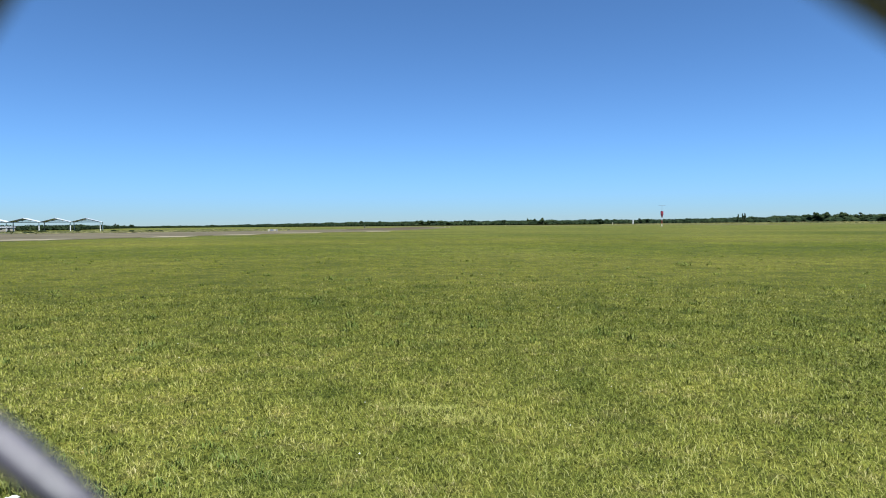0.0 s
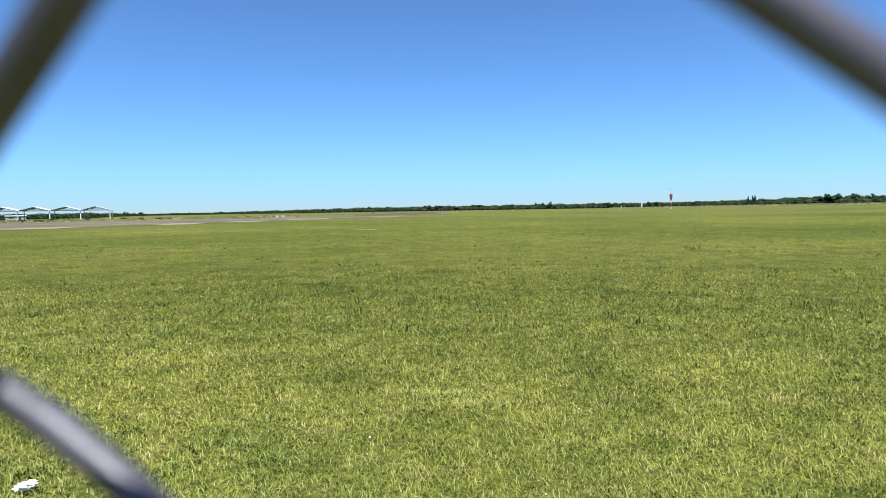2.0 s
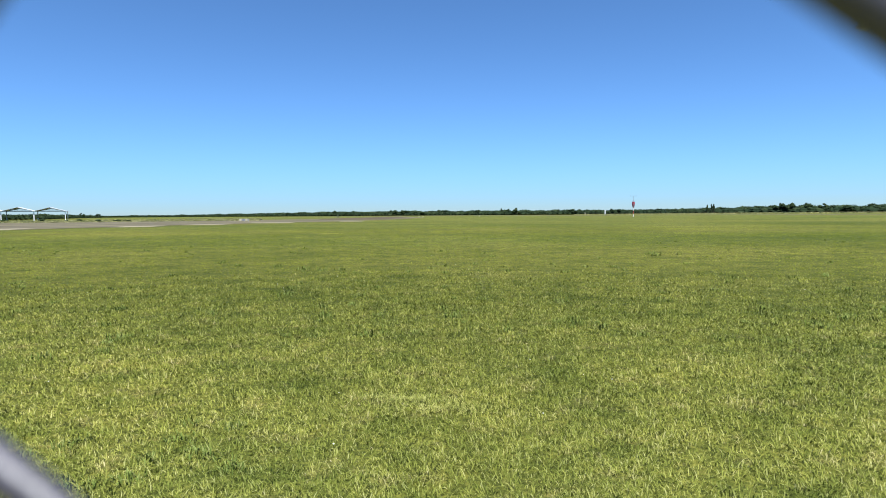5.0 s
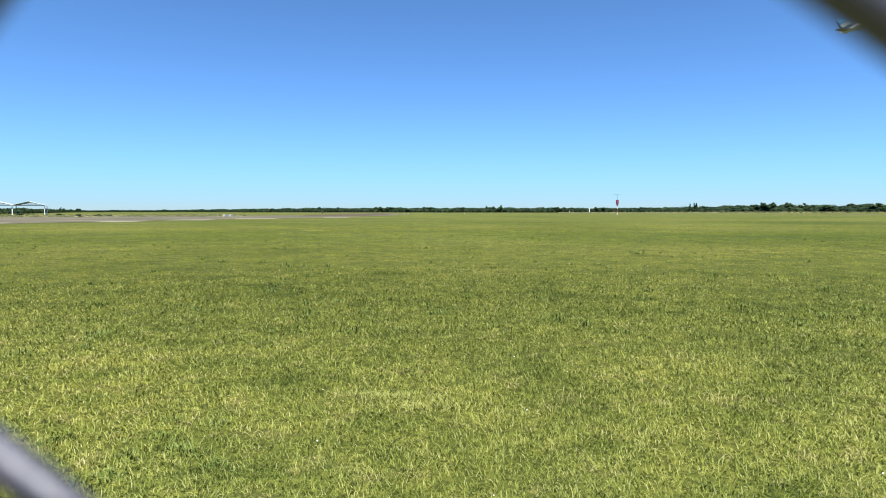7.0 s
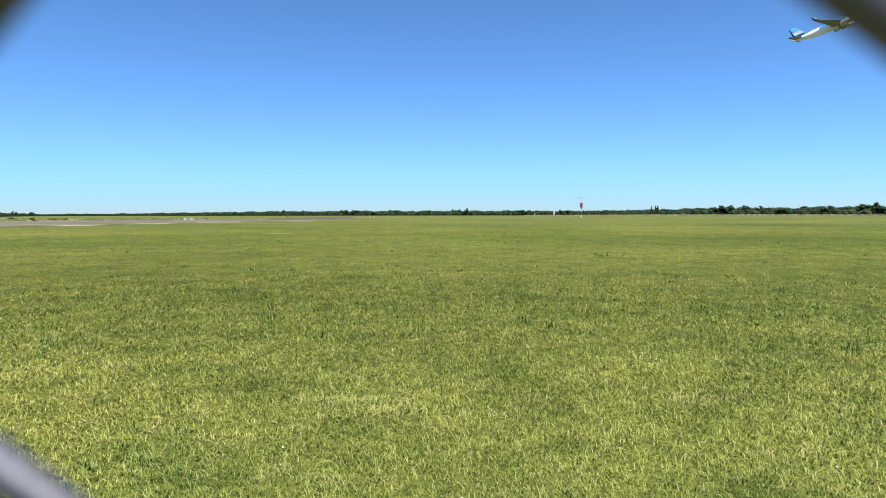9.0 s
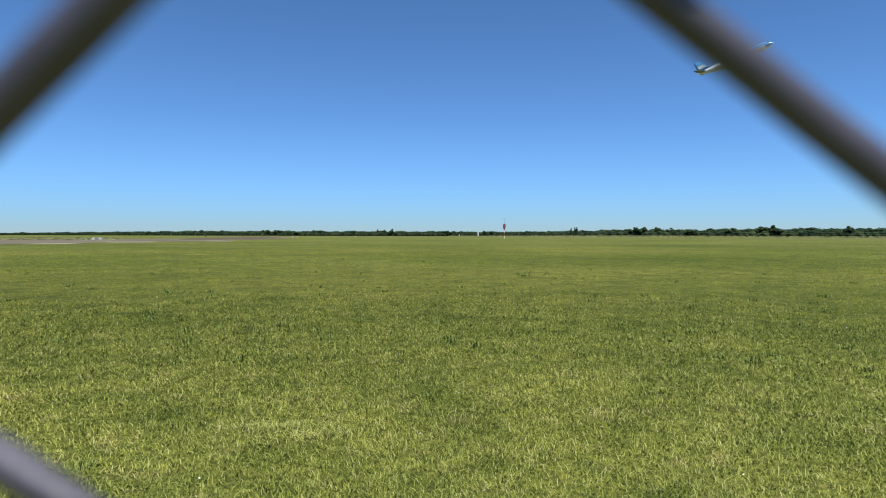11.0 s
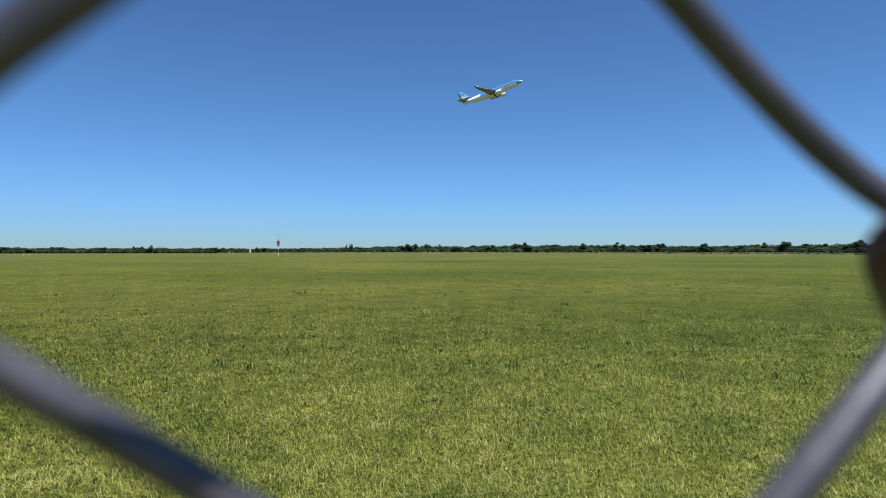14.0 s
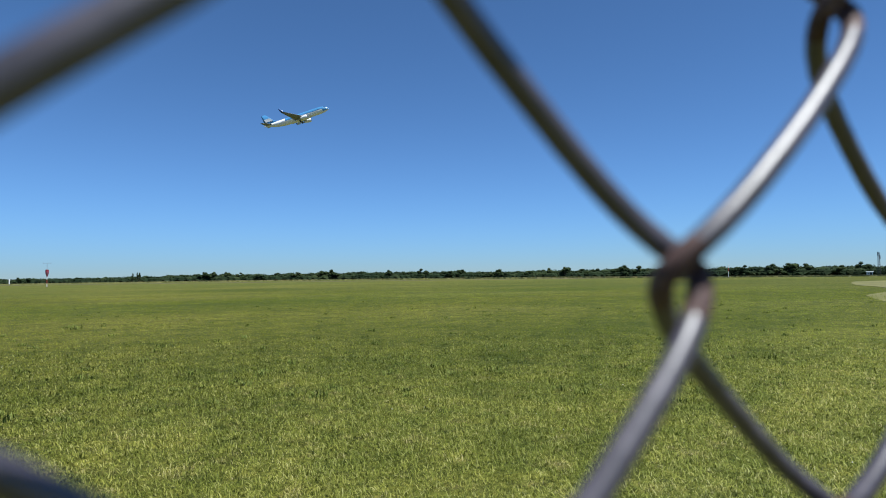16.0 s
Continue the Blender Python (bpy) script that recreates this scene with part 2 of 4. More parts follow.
def box(bm, size, at=(0, 0, 0), bevel=0.0, turn=None):
    m = Matrix.Translation(at) @ (turn or Matrix()) @ Matrix.Diagonal((*size, 1))
    made = bmesh.ops.create_cube(bm, size=1, matrix=m)["verts"]
    if bevel:
        edges = list({e for v in made for e in v.link_edges})
        bmesh.ops.bevel(bm, geom=edges, offset=bevel, segments=2, affect="EDGES", profile=0.6)
    return bm


def rod(bm, a, b, r0, r1=None, sides=8):
    a, b = Vector(a), Vector(b)
    m = Matrix.Translation((a + b) / 2) @ (b - a).to_track_quat("Z", "Y").to_matrix().to_4x4()
    bmesh.ops.create_cone(bm, cap_ends=True, segments=sides, radius1=r0, radius2=r0 if r1 is None else r1, depth=(b - a).length, matrix=m)
    return bm


def at_bearing(bearing, distance, z=0.0):
    a = radians(bearing)
    return Vector((-math.sin(a) * distance, math.cos(a) * distance, z))


def thing(name, m, label, category, group="", kind=""):
    ob = new(name)
    ob.matrix_world = m
    return tagged(ob, label, category, group, kind)


def grow(table, x):
    xs, ys = zip(*sorted(table))
    return float(np.interp(x, xs, ys))


# ---- ground ----
def make_ground():
    """One sheet to the horizon, finer and gently uneven near the path."""
    radii = np.concatenate([np.linspace(0, 40, 41), np.geomspace(44, 4500, 34)])
    count = 144
    verts, faces = [(0, 0, 0)], []
    for r in radii[1:]:
        for k in range(count):
            a = 2 * math.pi * k / count
            x, y = r * math.cos(a), r * math.sin(a)
            verts.append((x, y, lie(x, y)))
    bm = bmesh.new()
    vs = [bm.verts.new(v) for v in verts]
    for k in range(count):
        bm.faces.new((vs[0], vs[1 + k], vs[1 + (k + 1) % count]))
    for i in range(len(radii) - 2):
        for k in range(count):
            a, b = 1 + i * count + k, 1 + i * count + (k + 1) % count
            bm.faces.new((vs[a], vs[a + count], vs[b + count], vs[b]))
    for f in bm.faces:
        f.smooth = True
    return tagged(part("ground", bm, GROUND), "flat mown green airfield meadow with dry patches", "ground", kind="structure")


def lie(x, y):
    """Height of the meadow: a few centimetres of unevenness."""
    r = math.hypot(x, y)
    return (noise.noise((x * 0.13, y * 0.13, 0)) * 0.04 + noise.noise((x * 0.5, y * 0.5, 3)) * 0.015) * min(1, r / 3) * (1 if r < 60 else max(0, 1 - (r - 60) / 30))


make_ground()


def slab(name, outline, z, material, label, category):
    """A paved or bare patch, a little proud of the meadow, with an uneven edge."""
    pts = []
    n = len(outline)
    for i in range(n):
        a, b = Vector(outline[i]), Vector(outline[(i + 1) % n])
        steps = max(1, int((b - a).length / 6))
        for s in range(steps):
            p = a.lerp(b, s / steps)
            w = noise.noise((p.x * 0.11, p.y * 0.11, 7)) * 1.6
            pts.append((p.x + w, p.y + w * 0.6))
    bm = bmesh.new()
    top = [bm.verts.new((x, y, z)) for x, y in pts]
    low = [bm.verts.new((x, y, -0.15)) for x, y in pts]
    bm.faces.new(top)
    for i in range(len(pts)):
        j = (i + 1) % len(pts)
        bm.faces.new((top[i], low[i], low[j], top[j]))
    bmesh.ops.recalc_face_normals(bm, faces=bm.faces)
    return tagged(part(name, bm, material), label, category, kind="structure")


slab("apron", [(-78, 0), (-51, 72), (-38, 111), (-28, 132), (-18, 147), (-6, 205), (3, 300), (-14, 430), (-39, 235), (-69, 190), (-103, 178), (-160, 172), (-270, 165), (-270, 0)], 0.03,
     ASPHALT, "worn grey-brown asphalt apron beside the meadow", "apron")
for strip in ([(-56, 75), (-49, 76), (-51, 86), (-58, 84)], [(-43, 90), (-38, 91), (-39, 100), (-45, 99)], [(-38.5, 105), (-33, 106), (-34, 115), (-40, 114)], [(-33, 123), (-26, 124), (-26.5, 133), (-34.5, 132)], [(-18, 140), (-12.5, 141), (-13, 150), (-19, 149)]):
    slab("apron_edge", strip, 0.05, CONCRETE, "pale worn concrete strip at the apron's edge", "pavement")
slab("apron_patch", [(-30, 182), (-12, 190), (-5, 300), (-16, 415), (-38, 245)], 0.05, TAR, "dark patched asphalt at the apron's end", "pavement")
slab("runway", [(-700, 1509), (-730, 1487), (250, 172), (560, -240), (596, -215), (285, 195)], 0.03, ASPHALT, "long grey asphalt runway far across the meadow", "runway")
slab("bare_patch", [tuple(at_bearing(b, d).xy) for b, d in ((-84.2, 100), (-84.5, 122), (-86.5, 134), (-97, 140), (-97, 72), (-86.6, 73), (-84.7, 88))], 0.03, SAND, "bare sandy patch in the grass", "bare soil")
slab("bare_patch", [tuple(at_bearing(b, d).xy) for b, d in ((-85.1, 50), (-86.4, 58), (-97, 60), (-97, 36), (-87.0, 37), (-85.4, 44))], 0.03, SAND, "bare sandy patch in the grass", "bare soil")


# ---- chain-link fence ----
CELL, TALL, TURNED, NEAR, FAR, EASE, HOOK = 0.07, 0.07173, -17.32, 0.00392, 0.00580, 0.602, 0.0016
REACH_RIGHT, REACH_LEFT = 0.0020, 0.0031


def wire_mesh(periods, radius=0.00146, sides=7):
    """One flattened zigzag of fence wire: far side going down right, near side going down left, round hooks."""
    def hooked(z, reach):
        slope = math.sqrt((reach + HOOK + CELL / 4) ** 2 - HOOK ** 2) / (TALL / 4)
        return reach + HOOK - math.sqrt(HOOK ** 2 + (slope * z) ** 2)

    steps = [0, 0.014, 0.028, 0.045, 0.068, 0.10, 0.14, 0.19, 0.25]
    steps += [0.5 - f for f in steps[-2::-1]]
    steps = [0.5 - f for f in steps] + [-f for f in steps[1:-1]]
    pts = []
    for p in range(periods):
        for f in steps:
            z = f * TALL
            x = hooked(z, REACH_RIGHT) if abs(f) <= 0.25 else -CELL / 2 - hooked(TALL / 2 - abs(z), REACH_LEFT)
            w = math.sin(2 * math.pi * f)
            y = (FAR if w > 0 else NEAR) * w / math.sqrt(w * w + EASE ** 2) * math.sqrt(1 + EASE ** 2)
            pts.append((x, y, z - p * TALL))
    p = np.array(pts)
    t = np.gradient(p, axis=0)
    t /= np.linalg.norm(t, axis=1)[:, None]
    side = np.cross(t, (0.0, 1.0, 0.001))
    side /= np.linalg.norm(side, axis=1)[:, None]
    up = np.cross(side, t)
    ang = np.arange(sides) * 2 * math.pi / sides
    ring = p[:, None] + radius * (np.cos(ang)[None, :, None] * side[:, None] + np.sin(ang)[None, :, None] * up[:, None])
    n = len(p)
    i, k = np.meshgrid(np.arange(n - 1), np.arange(sides), indexing="ij")
    j = (k + 1) % sides
    faces = np.stack([i * sides + k, i * sides + j, (i + 1) * sides + j, (i + 1) * sides + k], -1).reshape(-1, 4)
    me = from_arrays("wire", ring.reshape(-1, 3), faces, WIRE, True)
    # rust has settled where the wires hook into one another
    me.materials.append(RUSTY)
    depth = np.abs(np.repeat(p[:-1, 1], sides))
    me.polygons.foreach_set("material_index", (depth < 0.0021).astype(np.int32))
    return me


fence = thing("chain_link_fence", pose(0, 0, KNOT, 0, 0, TURNED) @ pose(0, 0, 0, 2.86) @ pose(0, 0, 0, 0, -1.28),
              "weathered galvanised chain-link fence with rust-stained knots", "fence")
strand = wire_mesh(29)
for k in range(-22, 26):
    w = new("wire", strand)
    w.parent = fence
    w.location = (k * CELL / 2, 0, 8 * TALL + (TALL / 2 if k % 2 else 0))


# ---- grass ----
def grass_field(name, tufts, per, r0, r1, fade, seed, label):
    """Mown grass: blades in loose tufts, thinning out and growing coarser with distance."""
    g = np.random.default_rng(seed)
    a = np.radians(g.uniform(-93, 42, tufts))
    k = 0.7
    r = (r0 ** k + g.uniform(0, 1, tufts) * (r1 ** k - r0 ** k)) ** (1 / k)
    thin = np.clip((r - 6.5) / 12.0, 0, 1)
    keep = g.uniform(0, 1, tufts) < (thin if fade else 1 - thin)
    a, r = a[keep], r[keep]
    tufts = len(r)
    tx, ty = -np.sin(a) * r, np.cos(a) * r
    tz = np.array([lie(p, q) for p, q in zip(tx, ty)])
    vigour = g.uniform(0.6, 1.25, tufts)
    n = tufts * per
    tx, ty, tz, r, vigour = (np.repeat(q, per) for q in (tx, ty, tz, r, vigour))
    far = r / 3.0
    x = tx + g.normal(0, 0.055, n) * far ** 0.75
    y = ty + g.normal(0, 0.055, n) * far ** 0.75
    tall = 0.045 * far ** 0.12 * g.uniform(0.4, 1.25, n) * vigour * (np.clip((r1 - r) / (0.6 * r1), 0.15, 1) * 0.85 if fade else 1.0)
    wide = (0.0056 if fade else 0.0046) * far ** 0.82 * g.uniform(0.6, 1.4, n)
    yaw = g.uniform(0, 2 * math.pi, n)
    lean = g.uniform(0.45, 1.45, n)
    root = np.stack([x, y, tz - 0.006], 1)
    across = np.stack([np.cos(yaw + 1.4), np.sin(yaw + 1.4), g.normal(0, 0.3, n)], 1) * wide[:, None] / 2
    low, high = lean * 0.6, lean * 1.15
    mid = root + np.stack([np.cos(yaw) * np.sin(low), np.sin(yaw) * np.sin(low), np.cos(low)], 1) * (tall * 0.55)[:, None]
    tip = mid + np.stack([np.cos(yaw) * np.sin(high), np.sin(yaw) * np.sin(high), np.cos(high)], 1) * (tall * 0.55)[:, None]
    if fade:
        verts = np.stack([root - across, root + across, tip], 1).reshape(-1, 3)
        tris = np.arange(3 * n).reshape(-1, 3)
    else:
        verts = np.stack([root - across, root + across, mid + across * 0.8, tip, mid - across * 0.8], 1).reshape(-1, 3)
        base = np.arange(n)[:, None] * 5
        tris = np.concatenate([base + (0, 1, 2), base + (0, 2, 4), base + (4, 2, 3)], 0).reshape(-1, 3)
    return tagged(new(name, from_arrays(name, verts, tris, SWARD if fade else BLADE)), label, "grass", kind="stuff")


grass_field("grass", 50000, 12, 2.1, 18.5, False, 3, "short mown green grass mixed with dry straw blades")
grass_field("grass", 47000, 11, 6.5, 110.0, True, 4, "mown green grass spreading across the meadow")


# ---- trees ----
SKYLINE = [(60, 6, 300), (42, 6, 330), (30, 5.5, 460), (26, 2.5, 900), (20, 3, 900), (15, 5, 780), (8, 7, 720), (0, 7.5, 680), (-9, 7.5, 640), (-16, 7, 620), (-22, 7.5, 620), (-26, 9, 620), (-30, 12, 620), (-36, 11, 610),
           (-41, 13, 600), (-49, 12, 550), (-56, 11, 490), (-63, 12, 430), (-68, 13, 390), (-74, 12, 360), (-80, 13, 350), (-90, 12, 330), (-105, 12, 320)]
UP_AT = [(b, h) for b, h, _ in SKYLINE]
FAR_AT = [(b, d) for b, _, d in SKYLINE]


def tree_height(bearing, extra=0.0):
    return KNOT + (grow(UP_AT, bearing) + extra) * grow(FAR_AT, bearing) / 1150


def leaf_cards(rng, centres, radii, per, size):
    """Many small leaf clumps over lumpy balls of twigs."""
    n = len(centres) * per
    d = rng.normal(size=(n, 3))
    d /= np.linalg.norm(d, axis=1)[:, None]
    d[:, 2] = np.where(d[:, 2] < -0.4, -d[:, 2], d[:, 2])
    c = np.repeat(centres, per, 0) + d * np.repeat(radii, per, 0) * rng.uniform(0.60, 1.03, (n, 1))
    a = rng.normal(size=(n, 3))
    a /= np.linalg.norm(a, axis=1)[:, None]
    b = np.cross(a, rng.normal(size=(n, 3)))
    b /= np.linalg.norm(b, axis=1)[:, None]
    s = size * rng.uniform(0.5, 1.3, (n, 1))
    v = np.stack([c - a * s, c + b * s * 0.6, c + a * s, c - b * s * 0.6], 1).reshape(-1, 3)
    return v, np.arange(4 * n).reshape(-1, 4)


def cores(g, centres, radii, share, fine=2):
    """Closed, uneven inner masses of foliage, under the leaf clumps."""
    bm = bmesh.new()
    bmesh.ops.create_icosphere(bm, subdivisions=fine, radius=1)
    unit = np.array([v.co for v in bm.verts])
    tri = np.array([[v.index for v in f.verts] for f in bm.faces])
    bm.free()
    n, k = len(centres), len(unit)
    jag = g.uniform(0.86, 1.06, (n, k, 1)) * share
    v = centres[:, None] + unit[None] * radii[:, None] * jag
    return v.reshape(-1, 3), (tri[None] + (np.arange(n) * k)[:, None, None]).reshape(-1, 3)


def join(a, b):
    """Leaf quads, split in two, and core triangles as one set."""
    (va, fa), (vb, fb) = a, b
    return np.concatenate([va, vb]), np.concatenate([fa[:, [0, 1, 2]], fa[:, [0, 2, 3]], fb + len(va)])


def tree_meshes(seed, flat):
    """A scrub tree of height 1: trunk with limbs, crown of leaf clumps."""
    rng = np.random.default_rng(seed)
    bm = bmesh.new()
    rod(bm, (0, 0, -0.03), (0.01, 0, 0.30), 0.035, 0.024, 7)
    lumps, sizes = [], []
    for k in range(9):
        a = 2 * math.pi * k / 9 + rng.uniform(-0.4, 0.4)
        out = rng.uniform(0.08, 0.34) * (1.5 if flat else 1.0)
        z = rng.uniform(0.30, 0.82) if k else 0.86
        if k == 0:
            out = 0.04
        tip = (math.cos(a) * out, math.sin(a) * out, z)
        rod(bm, (0.01, 0, 0.24 + 0.05 * rng.uniform()), tip, 0.016, 0.006, 5)
        lumps.append(tip)
        r = rng.uniform(0.12, 0.19)
        sizes.append((r * (1.35 if flat else 1.2), r * (1.35 if flat else 1.2), r))
    trunk = bpy.data.meshes.new("trunk")
    bm.to_mesh(trunk)
    bm.free()
    trunk.materials.append(BARK)
    v, f = join(leaf_cards(rng, np.array(lumps), np.array(sizes), 120, 0.026), cores(rng, np.array(lumps), np.array(sizes), 0.93, 1))
    return trunk, from_arrays("crown", v, f, LEAF)


KINDS = [tree_meshes(s, s % 2) for s in range(10, 18)]
rng = np.random.default_rng(5)


def plant(bearing, distance, height, spread, label, k=None):
    trunk, crown = KINDS[int(rng.integers(8)) if k is None else k]
    t = thing("tree", Matrix.Translation(at_bearing(bearing, distance)) @ pose(0, 0, 0, 0, 0, rng.uniform(0, 360)) @ Matrix.Diagonal((height * spread, height * spread, height, 1)),
              label, "tree", "trees along the edge of the field")
    for n, me in (("trunk", trunk), ("crown", crown)):
        new(n, me).parent = t


b = 40.0
while b > -98:
    d = grow(FAR_AT, b) + rng.uniform(-18, 25)
    h = tree_height(b, rng.uniform(-4.0, 0.6))
    plant(b, d, h, rng.uniform(1.2, 2.0), "dark green scrubby tree in a far hedgerow")
    b -= rng.uniform(0.45, 1.0) * 620 / d * (1.4 if b > 10 else 1.0)
for b, up, spread, k in ((-8.75, 4.6, 1.1, 1), (-8.1, 1.5, 1.0, 3), (-7.45, 3.2, 0.5, 0), (-30.4, 3, 0.8, 2), (-31.2, 2.8, 0.9, 4), (-32.2, 3, 0.9, 6), (-33.4, 2, 1.0, 1), (-41.2, 5.5, 0.75, 2), (-40.3, 2.5, 1.1, 5),
                         (-49.3, 6.5, 1.1, 1), (-46.3, 3, 1.0, 3), (-53, 3.5, 1.3, 5), (-56.4, 3.2, 1.2, 7), (-60.9, 4, 1.0, 1), (-62.3, 6, 1.1, 5), (-67.4, 6.5, 1.2, 3), (-68.6, 4, 1.2, 7), (-77.0, 2, 1.1, 1), (-80.2, 4.5, 1.4, 5), (-79.0, 3, 1.3, 3), (-81.4, 2.5, 1.4, 1),
                         (-85.0, 5, 1.0, 1), (-90, 7, 1.3, 3), (27.8, 3, 1.0, 1), (26.7, 2, 1.3, 5)):
    plant(b, grow(FAR_AT, b) - 12, tree_height(b, up * 0.65), spread, "taller dark green tree above the hedgerow", k)
for b in (-24.95, -25.3, -25.45):
    plant(b, 600, tree_height(b, 5 if b < -25 else 4), 0.28, "slender sparse tree above the hedgerow", 2)


def woods(name, back, share, spread, size, material, label, start=64, low=False):
    """The close-grown mass of scrub behind and between the single trees."""
    g = np.random.default_rng(int(back * 7 + 500))
    centres, radii = [], []
    bearing = start
    while bearing > -106:
        d = grow(FAR_AT, bearing) + back + g.uniform(-spread, spread)
        h = tree_height(bearing, -1.0) * share * (0.97 + 0.22 * noise.noise((bearing * 1.1, back, 0)) + g.uniform(-0.1, 0.06))
        p = at_bearing(bearing, d)
        r = h * g.uniform(0.42, 0.6)
        centres.append((p.x, p.y, h - r))
        radii.append((r * 1.9, r * 1.9, r))
        centres.append((p.x, p.y, h * 0.3))
        radii.append((r * 2.6, r * 2.6, h * 0.42))
        bearing -= 0.22 * 620 / d
    v, f = join(leaf_cards(g, np.array(centres), np.array(radii), 90, size), cores(g, np.array(centres), np.array(radii), 0.94, 1))
    v[:, 2] = np.maximum(v[:, 2], 0)
    return tagged(new(name, from_arrays(name, v, f, material)), label, "woods", kind="stuff")


woods("woods", 24, 1.04, 14, 0.42, WOODLEAF, "dark green close-grown scrub woods at the field's edge")
woods("woods", -8, 0.74, 10, 0.34, WOODLEAF, "low dark green scrub before the far woods")


def shrub(bearing, distance, height, wide):
    """A low round bush, close to the ground."""
    g = np.random.default_rng(int(bearing * 10 + 400))
    n = 5
    centres = np.stack([g.normal(0, wide * 0.3, n), g.normal(0, wide * 0.3, n), g.uniform(0.3, 0.6, n) * height], 1)
    radii = np.stack([np.full(n, wide * 0.3), np.full(n, wide * 0.3), np.full(n, height * 0.42)], 1)
    v, f = join(leaf_cards(g, centres, radii, 70, 0.10), cores(g, centres, radii, 0.85))
    v[:, 2] = np.maximum(v[:, 2], -0.05)
    ob = new("shrub", from_arrays("shrub", v, f, LEAF))
    ob.matrix_world = Matrix.Translation(at_bearing(bearing, distance))
    tagged(ob, "low dark green bush in the rough grass", "shrub", "low bushes by the apron")


for b, d, h, w in ((26.7, 225, 0.75, 1.7), (25.3, 222, 0.6, 2.4), (24.4, 228, 0.45, 1.6), (30.5, 265, 0.9, 2.0), (32.9, 262, 0.8, 2.2), (34.9, 258, 0.8, 1.8), (28.0, 272, 0.6, 2.0), (33.8, 215, 0.5, 2.2)):
    shrub(b, d, h, w)


def straw_belt():
    """Tall dry grass in uneven drifts before the woods."""
    g = np.random.default_rng(9)
    n = 42000
    bearing = g.uniform(-104, -14, n)
    keep = np.array([noise.noise((q * 0.55, 0, 1)) for q in bearing]) + g.uniform(-0.5, 0.6, n) > -0.30
    bearing = bearing[keep]
    n = len(bearing)
    d = np.array([grow(FAR_AT, q) for q in bearing]) - 22 - g.uniform(0, 1, n) ** 1.5 * 60
    a = np.radians(bearing)
    x, y = -np.sin(a) * d, np.cos(a) * d
    h = g.uniform(0.25, 1.15, n) * np.interp(bearing, (-104, -74, -62, -30, -14), (0.35, 0.45, 0.9, 1.0, 0.5))
    w = g.uniform(0.5, 2.0, n)
    q = g.normal(0, 0.5, n) + a
    c, s = np.cos(q) * w, np.sin(q) * w
    o = np.zeros(n)
    u, k = g.uniform(-0.6, 0.6, n), g.uniform(0.5, 1.0, n)
    v = np.stack([np.stack([x - c, y - s, o], 1), np.stack([x + c, y + s, o], 1), np.stack([x + c * (u + 0.3), y + s * (u + 0.3), h], 1), np.stack([x + c * (u - 0.3), y + s * (u - 0.3), h * k], 1)], 1)
    ob = new("tall_grass", from_arrays("tall_grass", v.reshape(-1, 3), np.arange(4 * n).reshape(-1, 4), STRAW))
    tagged(ob, "pale dry tall grass before the woods", "grass", kind="stuff")


straw_belt()


def rough_grass():
    """Unmown, half dry grass between the apron and the sheds."""
    g = np.random.default_rng(19)
    n = 9000
    a, d = np.radians(g.uniform(14, 40, n)), 190 + 150 * g.uniform(0, 1, n)
    x, y = -np.sin(a) * d, np.cos(a) * d
    h, w, q = g.uniform(0.08, 0.24, n), g.uniform(0.3, 0.9, n), g.uniform(0, math.pi, n)
    keep = np.array([noise.noise((i * 0.05, j * 0.05, 4)) for i, j in zip(x, y)]) + g.uniform(-0.4, 0.4, n) > -0.05
    x, y, h, w, q = x[keep], y[keep], h[keep], w[keep], q[keep]
    n, o = len(x), np.zeros(len(x))
    v = np.stack([np.stack([x - np.cos(q) * w, y - np.sin(q) * w, o], 1), np.stack([x + np.cos(q) * w, y + np.sin(q) * w, o], 1), np.stack([x + g.normal(0, 0.1, n), y, h], 1)], 1)
    ob = new("rough_grass", from_arrays("rough_grass", v.reshape(-1, 3), np.arange(3 * n).reshape(-1, 3), STRAW))
    tagged(ob, "half dry unmown grass around the open sheds", "grass", kind="stuff")


rough_grass()


# ---- aircraft ----
def loft(bm, rings, close=True):
    """Joins rings of points into a skin."""
    rows = [[bm.verts.new(p) for p in r] for r in rings]
    n = len(rows[0])
    for a, b in zip(rows, rows[1:]):
        for k in range(n):
            f = bm.faces.new((a[k], a[(k + 1) % n], b[(k + 1) % n], b[k]))
            f.smooth = True
    if close:
        bm.faces.new(rows[0][::-1])
        bm.faces.new(rows[-1])
    bmesh.ops.recalc_face_normals(bm, faces=bm.faces)
    return bm


HULL = [(0, 0.12, 0.12, -0.55), (0.5, 0.62, 0.60, -0.42), (1.4, 1.08, 1.10, -0.25), (2.8, 1.52, 1.62, -0.08), (4.6, 1.80, 1.93, 0), (6.5, 1.88, 2.0, 0), (25.5, 1.88, 2.0, 0), (29, 1.70, 1.78, 0.2), (32.5, 1.28, 1.30, 0.58), (35.5, 0.80, 0.82, 0.98), (37.6, 0.42, 0.46, 1.25), (38.6, 0.16, 0.2, 1.38)]


